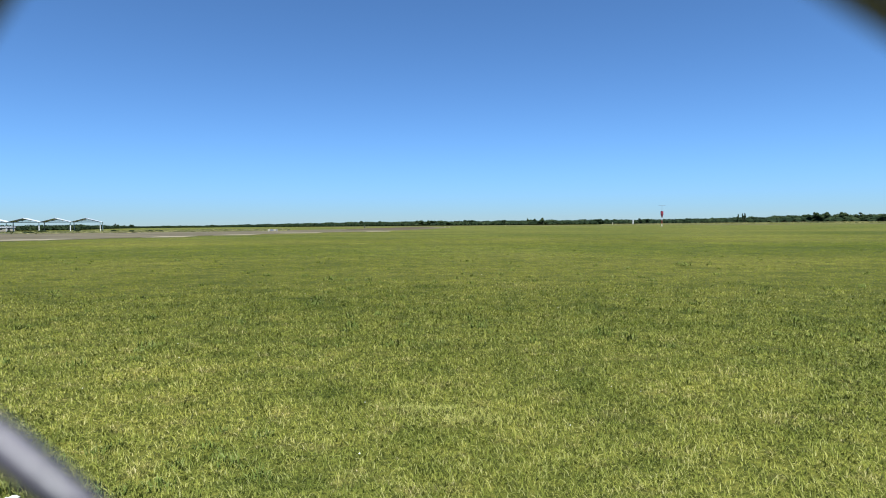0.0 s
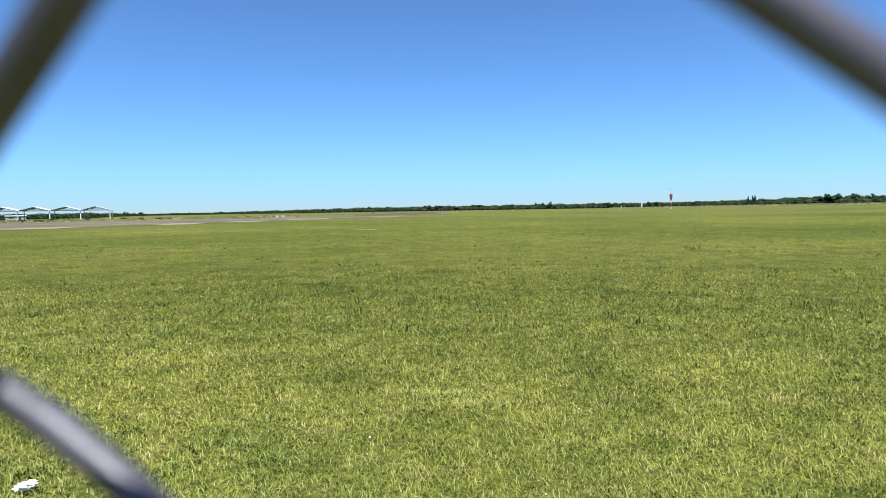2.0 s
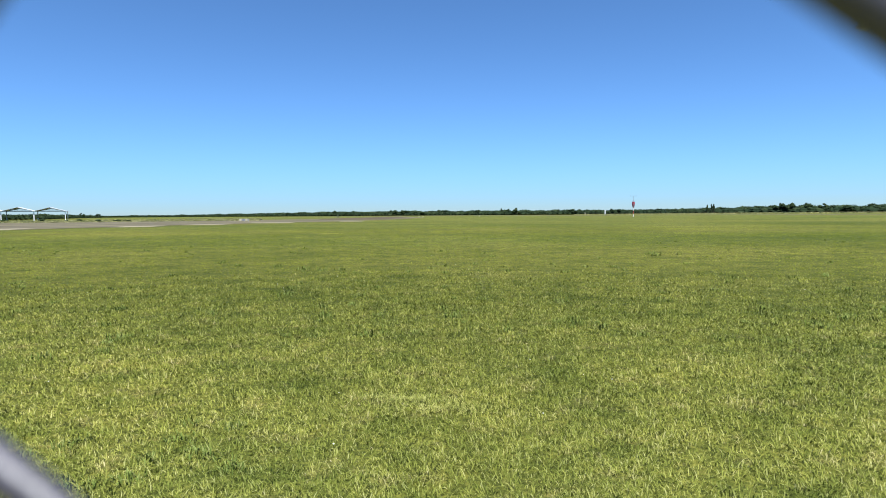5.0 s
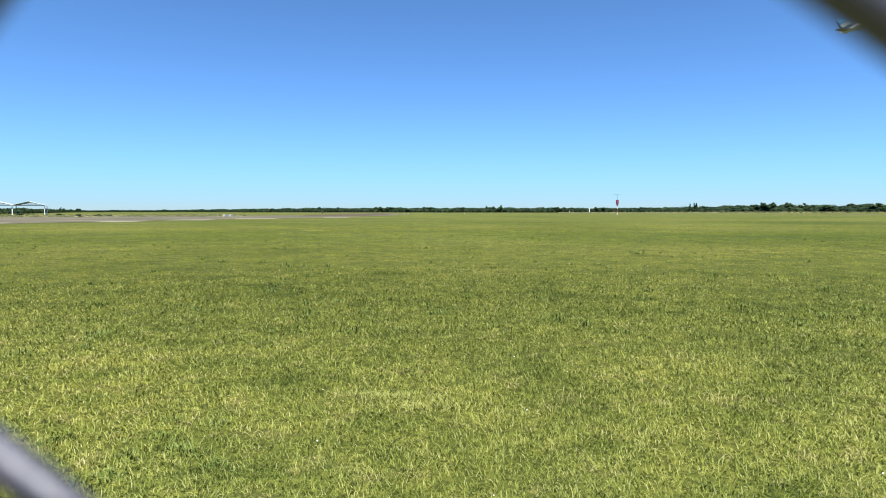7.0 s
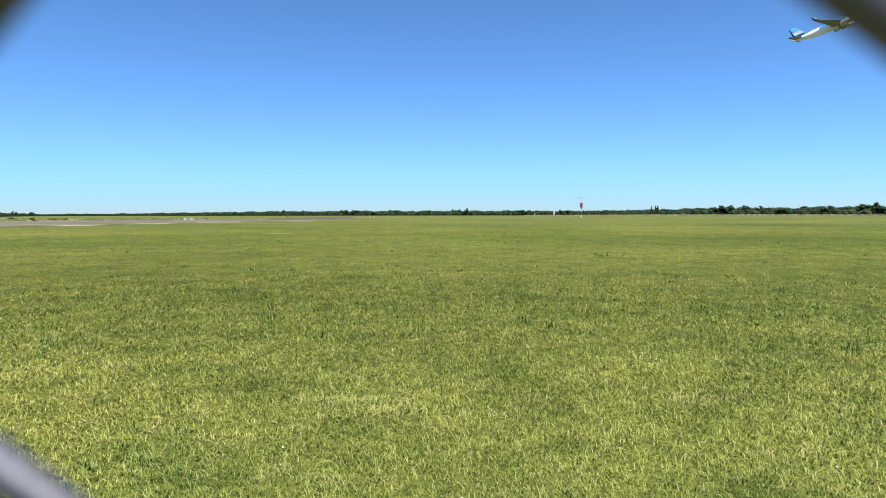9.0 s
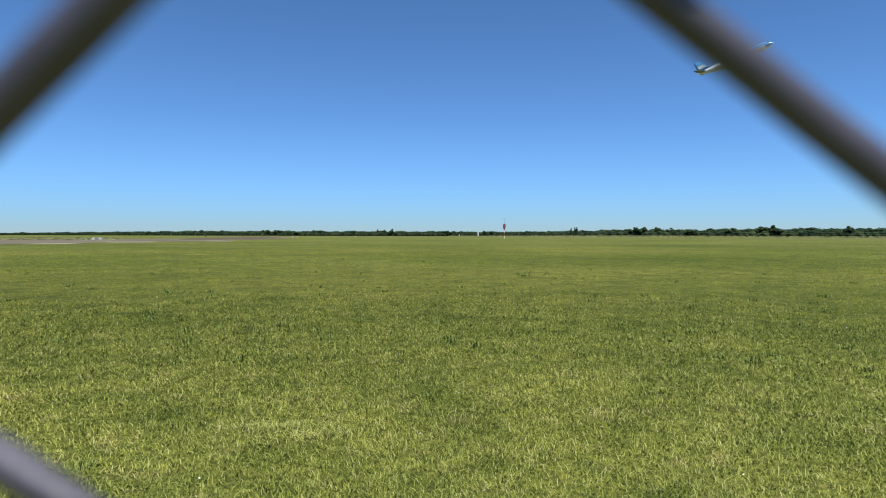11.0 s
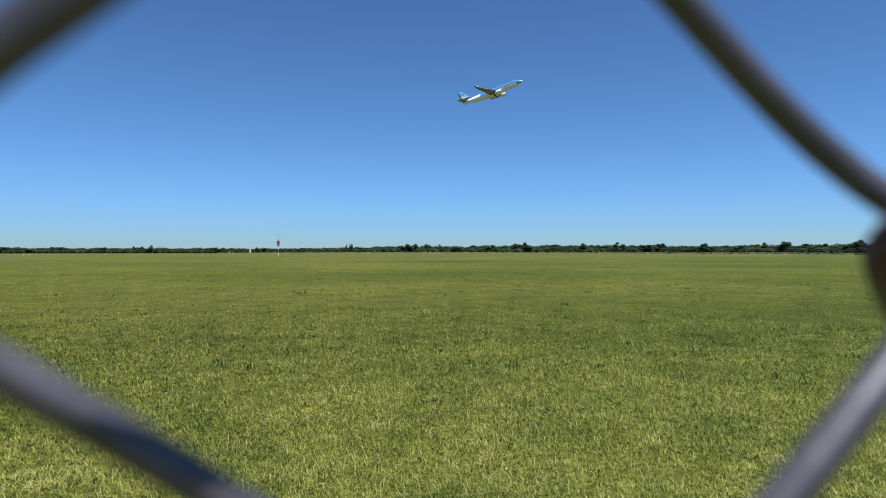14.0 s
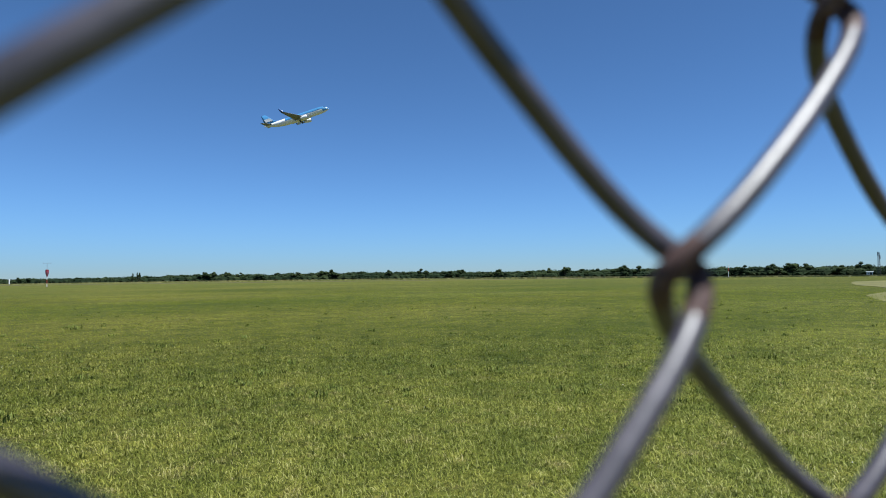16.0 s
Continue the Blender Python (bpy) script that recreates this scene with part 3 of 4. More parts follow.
def hull_ring(x, lo=0.0, hi=360.0, grown=0.0, n=28):
    """Points round the fuselage at x metres behind the nose, from lo to hi degrees."""
    w = grow([(a, b) for a, b, _, _ in HULL], x) + grown
    h = grow([(a, c) for a, _, c, _ in HULL], x) + grown
    z = grow([(a, d) for a, _, _, d in HULL], x)
    full = hi - lo >= 360
    for k in range(n):
        t = radians(lo + (hi - lo) * k / (n if full else n - 1))
        yield (-x, math.sin(t) * w, z + math.cos(t) * h)


def hull_skin(lo, hi, x0, x1, grown):
    """A painted panel lying on the fuselage."""
    bm = bmesh.new()
    rows = [[bm.verts.new(p) for p in hull_ring(x, lo, hi, grown, 18)] for x in np.linspace(x0, x1, 30)]
    for a, b in zip(rows, rows[1:]):
        for k in range(17):
            bm.faces.new((a[k], a[k + 1], b[k + 1], b[k])).smooth = True
    bmesh.ops.recalc_face_normals(bm, faces=bm.faces)
    return bm


def aerofoil(lead, chord, thick, y, z, upright=False):
    prof = [(0, 0), (0.03, 0.45), (0.12, 0.85), (0.35, 1.0), (0.65, 0.6), (1, 0.06), (0.65, -0.25), (0.35, -0.45), (0.12, -0.5), (0.03, -0.3)]
    for u, t in prof:
        s = t * thick * chord * 0.6
        yield (-(lead + u * chord), z + s if upright else y, (y if upright else z + s))


def make_aircraft(m):
    plane = thing("airliner", m, "white and sky-blue twin-engine airliner climbing after take-off", "aircraft")
    bm = bmesh.new()
    loft(bm, [list(hull_ring(x)) for x, *_ in HULL])
    part("fuselage", bm, HULLWHITE, plane)
    part("crown_livery", hull_skin(-80, 80, 3.2, 25.5, 0.03), HULLBLUE, plane, "sky-blue painted upper fuselage")
    part("nose_livery", hull_skin(-128, 128, 0.15, 3.6, 0.05), HULLBLUE, plane, "blue painted nose")
    part("stripe", hull_skin(84, 88, 5, 27, 0.016), HULLWHITE, plane)
    for side in (1, -1):
        part("cheatline", hull_skin(min(80 * side, 84 * side), max(80 * side, 84 * side), 2.8, 28, 0.03), NAVY, plane, "navy line of cabin windows")
    bm = bmesh.new()
    rows = [[bm.verts.new(p) for p in hull_ring(x, -58, 58, 0.08, 14)] for x in np.linspace(1.75, 2.6, 4)]
    for a, c in zip(rows, rows[1:]):
        for k in range(13):
            if k % 3 != 2:
                bm.faces.new((a[k], a[k + 1], c[k + 1], c[k]))
    bmesh.ops.recalc_face_normals(bm, faces=bm.faces)
    part("windscreen", bm, GLASS, plane)
    # the cabin windows, one by one
    side_window = bmesh.new()
    box(side_window, (0.26, 0.03, 0.36), bevel=0.012)
    me = bpy.data.meshes.new("cabin_window")
    side_window.to_mesh(me)
    side_window.free()
    me.materials.append(GLASS)
    for s in (1, -1):
        for k in range(38):
            w = new("cabin_window", me)
            w.parent = plane
            w.location = (-6.0 - k * 0.53, s * 1.80, 0.55)
            w.rotation_euler = (s * 0.28, 0, 0)
    for s in (1, -1):
        bm = bmesh.new()
        loft(bm, [list(aerofoil(12.2, 8.0, 0.14, s * 1.2, -1.25)), list(aerofoil(15.6, 5.2, 0.12, s * 5.8, -0.75)), list(aerofoil(21.4, 1.75, 0.11, s * 17.0, 0.75))])
        wing = part("wing", bm, WINGGREY, plane)
        bm = bmesh.new()
        loft(bm, [[(-21.4 - u * 1.75, s * (17.0 + t * 0.05), 0.75 + 0.02) for u, t in ((0, 0), (0.3, 1), (1, 0), (0.3, -1))], [(-22.0 - u * 1.5, s * (17.35 + t * 0.05), 1.25) for u, t in ((0, 0), (0.3, 1), (1, 0), (0.3, -1))],
                  [(-23.6 - u * 0.6, s * (17.75 + t * 0.03), 3.2) for u, t in ((0, 0), (0.3, 1), (1, 0), (0.3, -1))]])
        part("winglet", bm, NAVY, wing, "navy blended winglet")
        eng = [(0, 0.86), (0.15, 1.0), (0.8, 1.08), (1.9, 1.05), (3.0, 0.85), (3.9, 0.58)]
        bm = bmesh.new()
        c = (-12.4, s * 4.85, -2.1)
        rings = [[(c[0] - x, c[1] + math.sin(a) * r, c[2] + math.cos(a) * r) for a in np.linspace(0, 2 * math.pi, 20, endpoint=False)] for x, r in eng]
        loft(bm, rings, False)
        nacelle = part("engine", bm, HULLWHITE, plane, "white engine nacelle")
        bm = bmesh.new()
        loft(bm, [[(c[0] - x, c[1] + math.sin(a) * r, c[2] + math.cos(a) * r) for a in np.linspace(0, 2 * math.pi, 20, endpoint=False)] for x, r in ((0.0, 0.86), (0.5, 0.78), (0.6, 0.1))])
        part("intake", bm, DARK, nacelle)
        bm = bmesh.new()
        loft(bm, [[(c[0] - x, c[1] + math.sin(a) * r, c[2] + math.cos(a) * r) for a in np.linspace(0, 2 * math.pi, 14, endpoint=False)] for x, r in ((3.2, 0.62), (4.4, 0.4), (5.2, 0.12))])
        part("exhaust", bm, GREY, nacelle)
        bm = bmesh.new()
        box(bm, (3.4, 0.28, 1.0), (-14.6, s * 4.85, -1.15), 0.1)
        part("pylon", bm, HULLWHITE, nacelle)
        bm = bmesh.new()
        loft(bm, [list(aerofoil(33.2, 3.9, 0.1, s * 0.6, 1.15)), list(aerofoil(37.0, 1.4, 0.1, s * 7.1, 1.75))])
        part("tailplane", bm, WINGGREY, plane)
    bm = bmesh.new()
    loft(bm, [list(aerofoil(28.0, 8.6, 0.03, 1.5, 0, True)), list(aerofoil(31.6, 6.2, 0.09, 2.6, 0, True)), list(aerofoil(35.9, 2.5, 0.09, 7.5, 0, True))])
    fin = part("fin", bm, HULLBLUE, plane, "blue tail fin with pale band")
    for s in (1, -1):
        bm = bmesh.new()
        vs = [bm.verts.new(p) for p in ((-32.4, s * 0.42, 3.2), (-36.6, s * 0.42, 3.2), (-37.4, s * 0.30, 5.0), (-34.2, s * 0.36, 5.0))]
        low = [bm.verts.new((v.co.x, v.co.y * 0.5, v.co.z)) for v in vs]
        bm.faces.new(vs)
        for k in range(4):
            bm.faces.new((vs[k], low[k], low[(k + 1) % 4], vs[(k + 1) % 4]))
        bmesh.ops.recalc_face_normals(bm, faces=bm.faces)
        part("fin_band", bm, HULLWHITE, fin)
    bm = bmesh.new()
    loft(bm, [[(-x, math.sin(a) * w, -1.55 + math.cos(a) * 0.75) for a in np.linspace(0, 2 * math.pi, 16, endpoint=False)] for x, w in ((11.0, 0.4), (13.5, 1.9), (19.5, 1.9), (22.5, 0.4))])
    part("belly_fairing", bm, HULLWHITE, plane)
    for x, y in ((-17.3, 2.6), (-17.3, -2.6)):
        bm = bmesh.new()
        rod(bm, (x, y, -1.2), (x, y * 0.96, -2.5), 0.12)
        gear = part("landing_gear", bm, GREY, plane)
        bm = bmesh.new()
        for o in (-0.4, 0.4):
            rod(bm, (x, y * 0.96 + o - 0.16, -2.7), (x, y * 0.96 + o + 0.16, -2.7), 0.5, sides=16)
        part("wheel", bm, DARK, gear)
    return plane


spot = at_bearing(-38.16, 363, KNOT + 91.4)
make_aircraft(Matrix.Translation(spot) @ pose(0, 0, 0, 0, 0, -143.5 + 90) @ pose(0, 0, 0, 0, -17.5, 0) @ pose(0, 0, 0, 3) @ Matrix.Translation((19.3, 0, 0)))


# ---- windsock ----
def make_windsock(m):
    sock = thing("windsock", m, "limp red windsock on a red and white mast in the meadow", "windsock")
    for k, (z0, z1) in enumerate(((0, 1.1), (1.1, 2.2), (2.2, 3.3), (3.3, 4.5), (4.5, 6.0))):
        part("mast_section", rod(bmesh.new(), (0, 0, z0), (0, 0, z1), 0.095 - k * 0.010, 0.088 - k * 0.010, 10), (WHITE, REDPAINT, WHITE, GREY, GREY)[k], sock)
    bm = bmesh.new()
    rings = []
    for k in range(9):
        f = k / 8
        a = np.linspace(0, 2 * math.pi, 14, endpoint=False)
        r = (0.46 + 0.25 * math.sin(3.0 * f)) * (1 - f) + 0.22 * f
        fold = 0.10 * f
        rings.append([(0.35 + 0.15 * f + math.cos(t) * (r + fold * math.sin(3 * t)) * (0.9 - 0.35 * f), math.sin(t) * (r + fold * math.cos(2 * t)), 5.35 - 0.15 * math.cos(t) * (1 - f) - 2.3 * f ** 0.9) for t in a])
    loft(bm, rings, False)
    part("sock", bm, RED, sock, "limp red fabric sleeve")
    bm = bmesh.new()
    for k in range(16):
        a, b = 2 * math.pi * k / 16, 2 * math.pi * (k + 1) / 16
        rod(bm, (0.35 + math.cos(a) * 0.48, math.sin(a) * 0.5, 5.35 - 0.15 * math.cos(a)), (0.35 + math.cos(b) * 0.48, math.sin(b) * 0.5, 5.35 - 0.15 * math.cos(b)), 0.03, sides=5)
    part("hoop", bm, GREY, sock)
    part("lamp_pole", rod(bmesh.new(), (0, 0, 6.0), (0, 0, 7.5), 0.04), GREY, sock)
    bm = bmesh.new()
    rod(bm, (-0.2, -1.0, 7.5), (0.2, 1.0, 7.5), 0.025, sides=6)
    for s in (-1, 1):
        rod(bm, (0.2 * s, 1.0 * s, 7.38), (0.2 * s, 1.0 * s, 7.62), 0.08, 0.05)
    part("lamp_bar", bm, GREY, sock)
    bm = bmesh.new()
    box(bm, (0.9, 0.9, 0.16), (0, 0, 0.04), 0.03)
    part("footing", bm, CONCRETE, sock)


make_windsock(Matrix.Translation(at_bearing(-19.0, 235)) @ pose(0, 0, 0, 0, 0, 70))


# ---- open sheds ----
def make_shed(m):
    """An open steel shelter with a shallow gable roof on slender posts."""
    s = thing("open_shed", m, "open white steel shelter with a shallow gable roof", "shed", "row of open sheds")
    W, D, H, R = 11.1, 14.0, 3.95, 5.5
    for y in (0, D):
        for x in (0, W):
            bm = bmesh.new()
            box(bm, (0.26, 0.26, H), (x, y, H / 2), 0.02)
            box(bm, (0.7, 0.7, 0.12), (x, y, 0.06), 0.02)
            part("post", bm, STEEL, s)
        bm = bmesh.new()
        rod(bm, (0, y, H), (W, y, H), 0.10, sides=6)
        rod(bm, (0, y, H), (W / 2, y, R - 0.15), 0.10, sides=6)
        rod(bm, (W, y, H), (W / 2, y, R - 0.15), 0.10, sides=6)
        for k in (2, 4, 6):
            x = W * k / 8
            rod(bm, (x, y, H), (x, y, H + (R - 0.15 - H) * (1 - abs(2 * k / 8 - 1))), 0.04, sides=5)
        part("truss", bm, GREY if y == 0 else DARK, s)
    for k in range(5):
        bm = bmesh.new()
        y = D * k / 4
        rod(bm, (W * 0.2, y, H + 0.55), (W * 0.8, y, H + 0.55), 0.05, sides=5)
        part("tie_beam", bm, STEEL, s)
    rise = math.atan2(R - H, W / 2)
    run = math.hypot(R - H, W / 2) + 0.5
    for side in (-1, 1):
        bm = bmesh.new()
        ribs = 42
        rows = []
        for q in (-0.6, D + 0.6):
            for layer in (0, 0.09):
                rows.append([bm.verts.new((W / 2 + side * math.cos(rise) * run * k / ribs, q, R - math.sin(rise) * run * k / ribs + layer + (0.04 if k % 2 else 0))) for k in range(ribs + 1)])
        for k in range(ribs):
            for a, b in ((0, 2), (1, 3), (0, 1), (2, 3)):
                bm.faces.new((rows[a][k], rows[a][k + 1], rows[b][k + 1], rows[b][k]))
        bmesh.ops.recalc_face_normals(bm, faces=bm.faces)
        part("roof_slope", bm, ROOFING, s)
    part("ridge_cap", rod(bmesh.new(), (W / 2, -0.6, R + 0.1), (W / 2, D + 0.6, R + 0.1), 0.12, sides=8), ROOFING, s)
    aslant = Matrix.Identity(4)
    aslant[0][1] = 0.12
    for child in s.children:
        child.data.transform(aslant)
    return s


first, last = at_bearing(28.88, 310), at_bearing(35.07, 310)
along = (last - first).normalized()
face = math.degrees(math.atan2(-along.y, -along.x))
shed = make_shed(Matrix.Translation(first + along * 11.17) @ pose(0, 0, 0, 0, 0, face))
for k in range(2, 6):
    copy_thing(shed, Matrix.Translation(first + along * 11.17 * k) @ pose(0, 0, 0, 0, 0, face))


def make_hut(m, size, label, name="hut", finish=WHITE):
    """A low plain building with a lean-to roof, a door and a window."""
    h = thing(name, m, label, "building")
    w, d, t = size
    bm = bmesh.new()
    box(bm, (w, d, t), (0, 0, t / 2), 0.03)
    part("wall", bm, finish, h)
    bm = bmesh.new()
    box(bm, (w + 0.5, d + 0.5, 0.14), (0, 0, t + 0.12), 0.03, pose(0, 0, 0, 3))
    part("roof", bm, ROOFING, h)
    bm = bmesh.new()
    box(bm, (0.85, 0.06, min(2.0, t - 0.2)), (w * 0.2, -d / 2 - 0.01, min(2.0, t - 0.2) / 2), 0.01)
    part("door", bm, DARK, h)
    bm = bmesh.new()
    box(bm, (w * 0.22, 0.06, t * 0.3), (-w * 0.22, -d / 2 - 0.01, t * 0.6), 0.01)
    part("window", bm, GLASS, h)


make_hut(Matrix.Translation(at_bearing(35.2, 352)) @ pose(0, 0, 0, 0, 0, 35), (8, 4, 1.9), "low beige building behind the open sheds", finish=BEIGE)
make_hut(Matrix.Translation(at_bearing(-85.5, 315)) @ pose(0, 0, 0, 0, 0, -85), (2.2, 1.6, 1.5), "small white equipment cabin by the trees", "cabin")


# ---- signs, posts and mast ----
def make_sign(m):
    s = thing("runway_sign", m, "low grey sign board with cream end blocks on short legs", "sign")
    bm = bmesh.new()
    box(bm, (1.9, 0.16, 0.42), (0.35, 0, 0.5), 0.02)
    part("board", bm, GREY, s)
    for x in (-0.72, 0.65):
        bm = bmesh.new()
        box(bm, (0.52, 0.2, 0.5), (x, -0.03, 0.52), 0.02)
        part("face_panel", bm, CREAM, s)
    for x in (-0.8, 0.2, 1.2):
        part("leg", rod(bmesh.new(), (x, 0, 0), (x, 0, 0.4), 0.04), GREY, s)


make_sign(Matrix.Translation(at_bearing(15.5, 158)) @ pose(0, 0, 0, 0, 0, 15))


def make_marker(m, size, material, label):
    """A marker board on two legs over a small footing."""
    s = thing("marker", m, label, "marker")
    w, t = size
    bm = bmesh.new()
    box(bm, (w, 0.18, t * 0.8), (0, 0, t * 0.6), 0.02)
    part("board", bm, material, s)
    for x in (-w * 0.3, w * 0.3):
        part("leg", rod(bmesh.new(), (x, 0, 0), (x, 0, t * 0.25), 0.05), GREY, s)


make_marker(Matrix.Translation(at_bearing(-16.62, 420)) @ pose(0, 0, 0, 0, 0, -16), (0.55, 3.2), WHITE, "tall white marker board far across the meadow")
for b in (0.05, -0.32):
    make_marker(Matrix.Translation(at_bearing(b, 300)), (0.34, 0.5), CREAM, "small cream marker board in the grass")
make_marker(Matrix.Translation(at_bearing(-5.45, 350)), (0.4, 0.6), CREAM, "small cream marker board in the grass")
make_marker(Matrix.Translation(at_bearing(7.35, 285)), (0.4, 1.3), DARK, "small dark marker post beside the apron")
make_marker(Matrix.Translation(at_bearing(-14.9, 440)), (0.4, 1.8), CREAM, "thin pale marker post across the meadow")


def make_pole(m):
    p = thing("marker_pole", m, "thin white and red banded pole before the trees", "pole")
    for k in range(4):
        part("band", rod(bmesh.new(), (0, 0, k * 1.25), (0, 0, k * 1.25 + 1.25), 0.13 - k * 0.01, 0.12 - k * 0.01), WHITE if k != 2 else REDPAINT, p)
    bm = bmesh.new()
    box(bm, (0.9, 0.9, 0.3), (0, 0, 0.14), 0.04)
    part("footing", bm, CONCRETE, p)


make_pole(Matrix.Translation(at_bearing(-75.74, 270)))


def make_mast(m):
    """A lattice mast with antenna panels."""
    t = thing("lattice_mast", m, "dark grey steel lattice mast with antennas by the trees", "mast")
    H, w0, w1 = 9.6, 0.46, 0.24
    corners = ((-1, -1), (1, -1), (1, 1), (-1, 1))
    for sx, sy in corners:
        part("leg", rod(bmesh.new(), (sx * w0, sy * w0, 0), (sx * w1, sy * w1, H), 0.09, 0.07, 6), DARK, t)
    for k in range(8):
        bm = bmesh.new()
        z0, z1 = H * k / 8, H * (k + 1) / 8
        a, b = w0 + (w1 - w0) * k / 8, w0 + (w1 - w0) * (k + 1) / 8
        for i in range(4):
            p, q = corners[i], corners[(i + 1) % 4]
            rod(bm, (p[0] * a, p[1] * a, z0), (q[0] * b, q[1] * b, z1), 0.05, sides=5)
            rod(bm, (p[0] * b, p[1] * b, z1), (q[0] * b, q[1] * b, z1), 0.05, sides=5)
        part("brace", bm, DARK, t)
    for a, z in ((20, 8.7), (140, 8.9), (260, 7.5)):
        bm = bmesh.new()
        box(bm, (0.35, 0.2, 1.5), (math.cos(radians(a)) * 0.5, math.sin(radians(a)) * 0.5, z), 0.04)
        rod(bm, (0, 0, z), (math.cos(radians(a)) * 0.5, math.sin(radians(a)) * 0.5, z), 0.05)
        part("antenna", bm, DARK, t)


make_mast(Matrix.Translation(at_bearing(-86.1, 312)))


# ---- litter ----
def make_litter(m):
    bm = bmesh.new()
    bmesh.ops.create_icosphere(bm, subdivisions=4, radius=1)
    for v in bm.verts:
        p = v.co.copy()
        k = 0.7 + 0.55 * noise.noise(p * 2.2) + 0.28 * noise.noise(p * 6.0)
        v.co = Vector((p.x * 0.066 * k, p.y * 0.045 * k, 0.022 + p.z * 0.024 * k))
    ob = part("plastic_bag", bm, PLASTIC)
    ob.matrix_world = m
    tagged(ob, "crumpled white plastic bag lying in the grass", "litter")


make_litter(Matrix.Translation(at_bearing(36.1, 4.2, 0.02)) @ pose(0, 0, 0, 0, 0, 50))


# ---- weeds and dead patches in the meadow ----
def tuft(seed, count, spread, length, width):
    """A tuft of broad drooping blades."""
    g = np.random.default_rng(seed)
    x, y = g.normal(0, spread, (2, count))
    yaw, lean = g.uniform(0, 2 * math.pi, count), g.uniform(0.2, 1.2, count)
    tall, wide = length * g.uniform(0.5, 1.2, count), width * g.uniform(0.6, 1.3, count)
    root = np.stack([x, y, np.full(count, -0.02)], 1)
    across = np.stack([-np.sin(yaw), np.cos(yaw), 0 * x], 1) * wide[:, None] / 2
    mid = root + np.stack([np.cos(yaw) * np.sin(lean * 0.5), np.sin(yaw) * np.sin(lean * 0.5), np.cos(lean * 0.5)], 1) * (tall * 0.6)[:, None]
    tip = mid + np.stack([np.cos(yaw) * np.sin(lean * 1.3), np.sin(yaw) * np.sin(lean * 1.3), np.cos(lean * 1.3)], 1) * (tall * 0.5)[:, None]
    verts = np.stack([root - across * 0.6, root + across * 0.6, mid + across, tip, mid - across], 1).reshape(-1, 3)
    base = np.arange(count)[:, None] * 5
    return verts, np.concatenate([base + (0, 1, 2), base + (0, 2, 4), base + (4, 2, 3)], 0).reshape(-1, 3)


WEED = leaf_material("weed_leaves", (0.090, 0.115, 0.024), (0.15, 0.18, 0.042), (0.25, 0.25, 0.09))
g = np.random.default_rng(21)
spots = [(-14.05, 8.7, 0.9), (-20.8, 23.6, 1.6), (-20.3, 24.5, 1.2), (-1.9, 26, 1.3), (10.5, 18, 1.3), (8.9, 17.6, 1.1), (7.2, 17.8, 1.0), (-8.0, 17.0, 1.0), (-27, 16, 1.0)]
spots += [(g.uniform(-90, 40), 8 + 34 * g.uniform() ** 1.2, g.uniform(0.35, 0.95)) for _ in range(520)]
spots += [(g.uniform(17, 40), g.uniform(3.0, 5.0), g.uniform(0.45, 0.75)) for _ in range(34)]
verts, tris, total = [], [], 0
for k, (b, d, size) in enumerate(spots):
    v, f = tuft(k, 40, 0.075, 0.125, 0.014)
    p = at_bearing(b, d)
    verts.append(v * size + (p.x, p.y, lie(p.x, p.y)))
    tris.append(f + total)
    total += len(v)
tagged(new("weeds", from_arrays("weeds", np.concatenate(verts), np.concatenate(tris), WEED)), "darker green weed tufts among the mown grass", "weeds", kind="stuff")


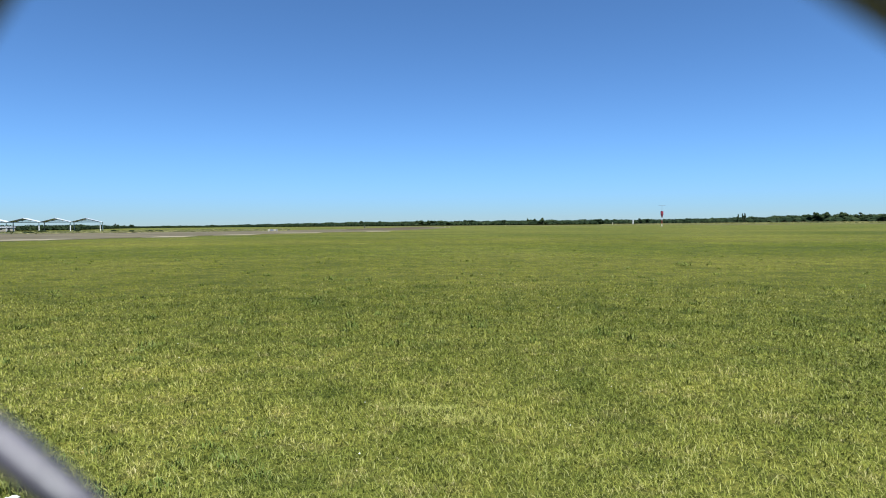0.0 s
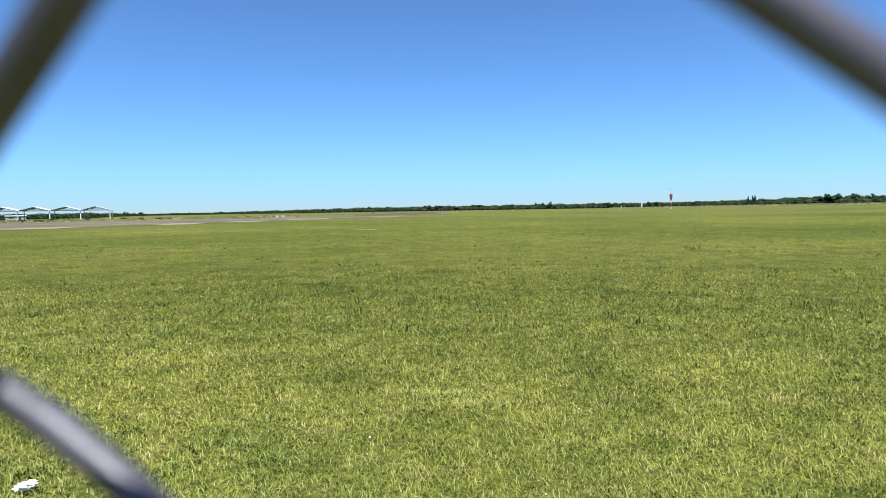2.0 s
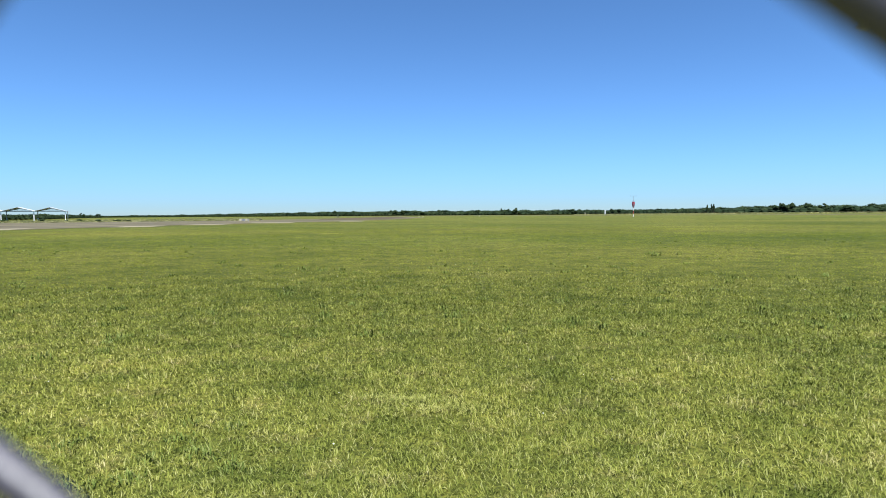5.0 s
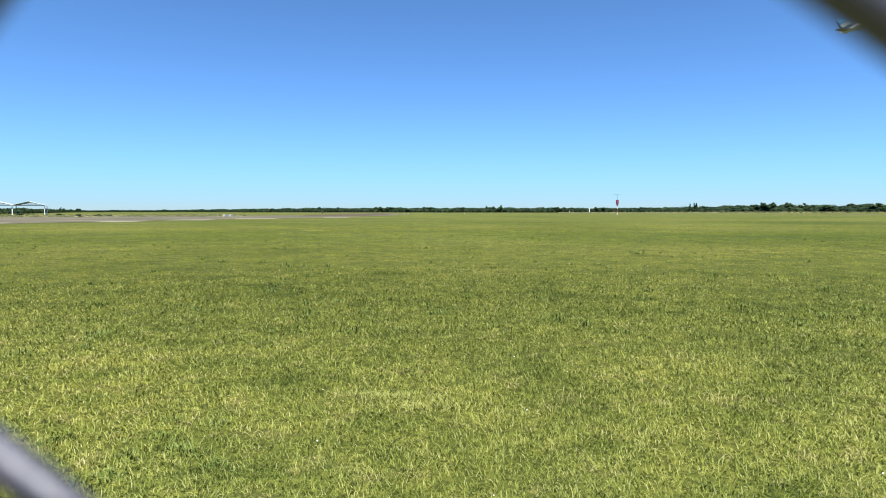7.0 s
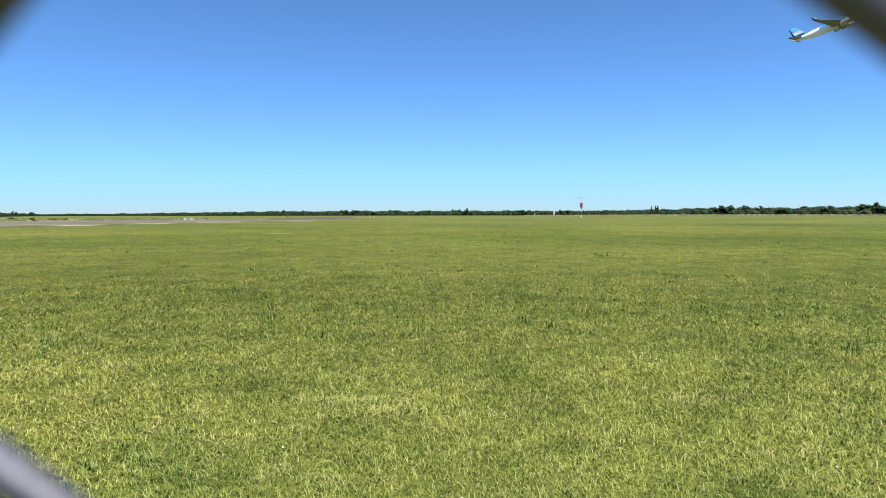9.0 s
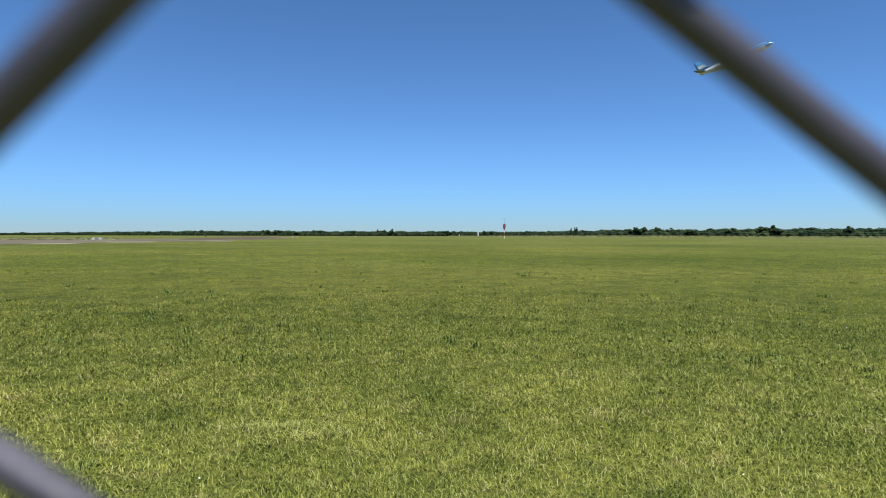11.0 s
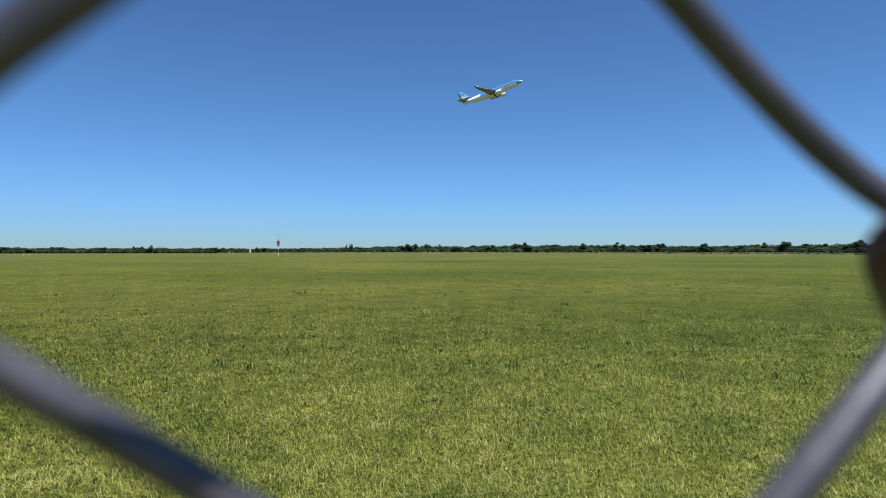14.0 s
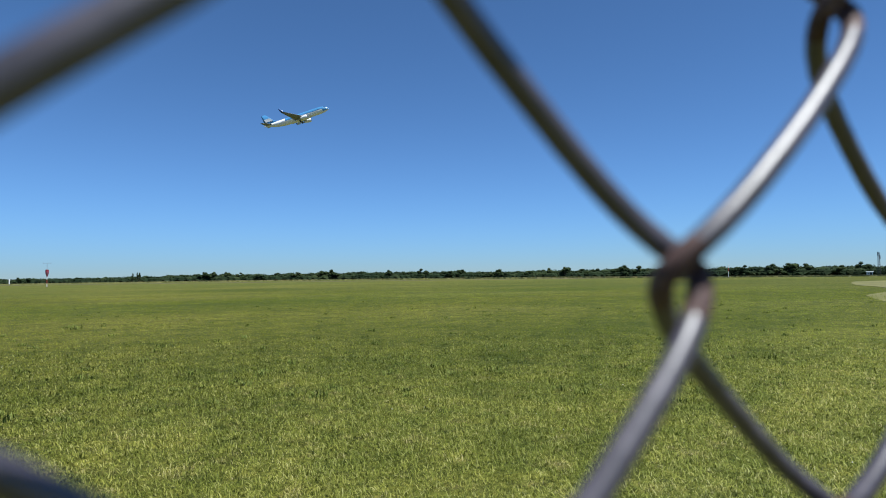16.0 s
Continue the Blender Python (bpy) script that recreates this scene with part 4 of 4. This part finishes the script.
def dead_patch(b, d, long, deep, turn, seed):
    """Flattened straw where the turf has died back."""
    n = int(2600 * long * deep / 0.2)
    q = np.random.default_rng(seed)
    u, v = q.normal(0, 0.5, (2, n))
    c = at_bearing(b, d)
    t = radians(turn)
    x, y = c.x + u * long * math.cos(t) - v * deep * math.sin(t), c.y + u * long * math.sin(t) + v * deep * math.cos(t)
    z = np.array([lie(i, j) for i, j in zip(x, y)])
    yaw, tall, wide = q.uniform(0, 2 * math.pi, n), q.uniform(0.025, 0.065, n), q.uniform(0.003, 0.006, n) * (d / 5) ** 0.7
    lean = q.uniform(0.7, 1.4, n)
    root = np.stack([x, y, z + 0.012], 1)
    across = np.stack([-np.sin(yaw), np.cos(yaw), 0 * x], 1) * wide[:, None] / 2
    tip = root + np.stack([np.cos(yaw) * np.sin(lean), np.sin(yaw) * np.sin(lean), np.cos(lean)], 1) * tall[:, None]
    verts = np.stack([root - across, root + across, tip], 1).reshape(-1, 3)
    tagged(new("dead_grass", from_arrays("dead_grass", verts, np.arange(3 * n).reshape(-1, 3), THATCH)), "pale straw-coloured dead grass patch", "grass", kind="stuff")


THATCH = leaf_material("thatch", (0.21, 0.22, 0.05), (0.31, 0.29, 0.085), (0.42, 0.37, 0.15))
dead_patch(-1.9, 4.9, 0.42, 0.14, -8, 31)
dead_patch(2.5, 5.2, 0.50, 0.12, -14, 32)
dead_patch(8.2, 51, 0.8, 0.22, 8, 33)


def flowers(count):
    """Small white clover heads, strewn thinly."""
    q = np.random.default_rng(40)
    verts, tris = [], []
    for k in range(count):
        p = at_bearing(q.uniform(-88, 38), 3 + 22 * q.uniform() ** 1.4)
        z = lie(p.x, p.y) + q.uniform(0.03, 0.06)
        r = q.uniform(0.004, 0.007)
        n = len(verts) * 1
        ring = [(p.x + r * math.cos(a), p.y + r * math.sin(a), z) for a in (0, 1.57, 3.14, 4.71)]
        verts += ring + [(p.x, p.y, z + r), (p.x, p.y, z - r)]
        tris += [(n + i, n + (i + 1) % 4, n + 4) for i in range(4)] + [(n + (i + 1) % 4, n + i, n + 5) for i in range(4)]
    tagged(new("clover_flowers", from_arrays("clover_flowers", np.array(verts), np.array(tris), WHITE)), "tiny white clover heads in the grass", "flowers", kind="stuff")


flowers(60)
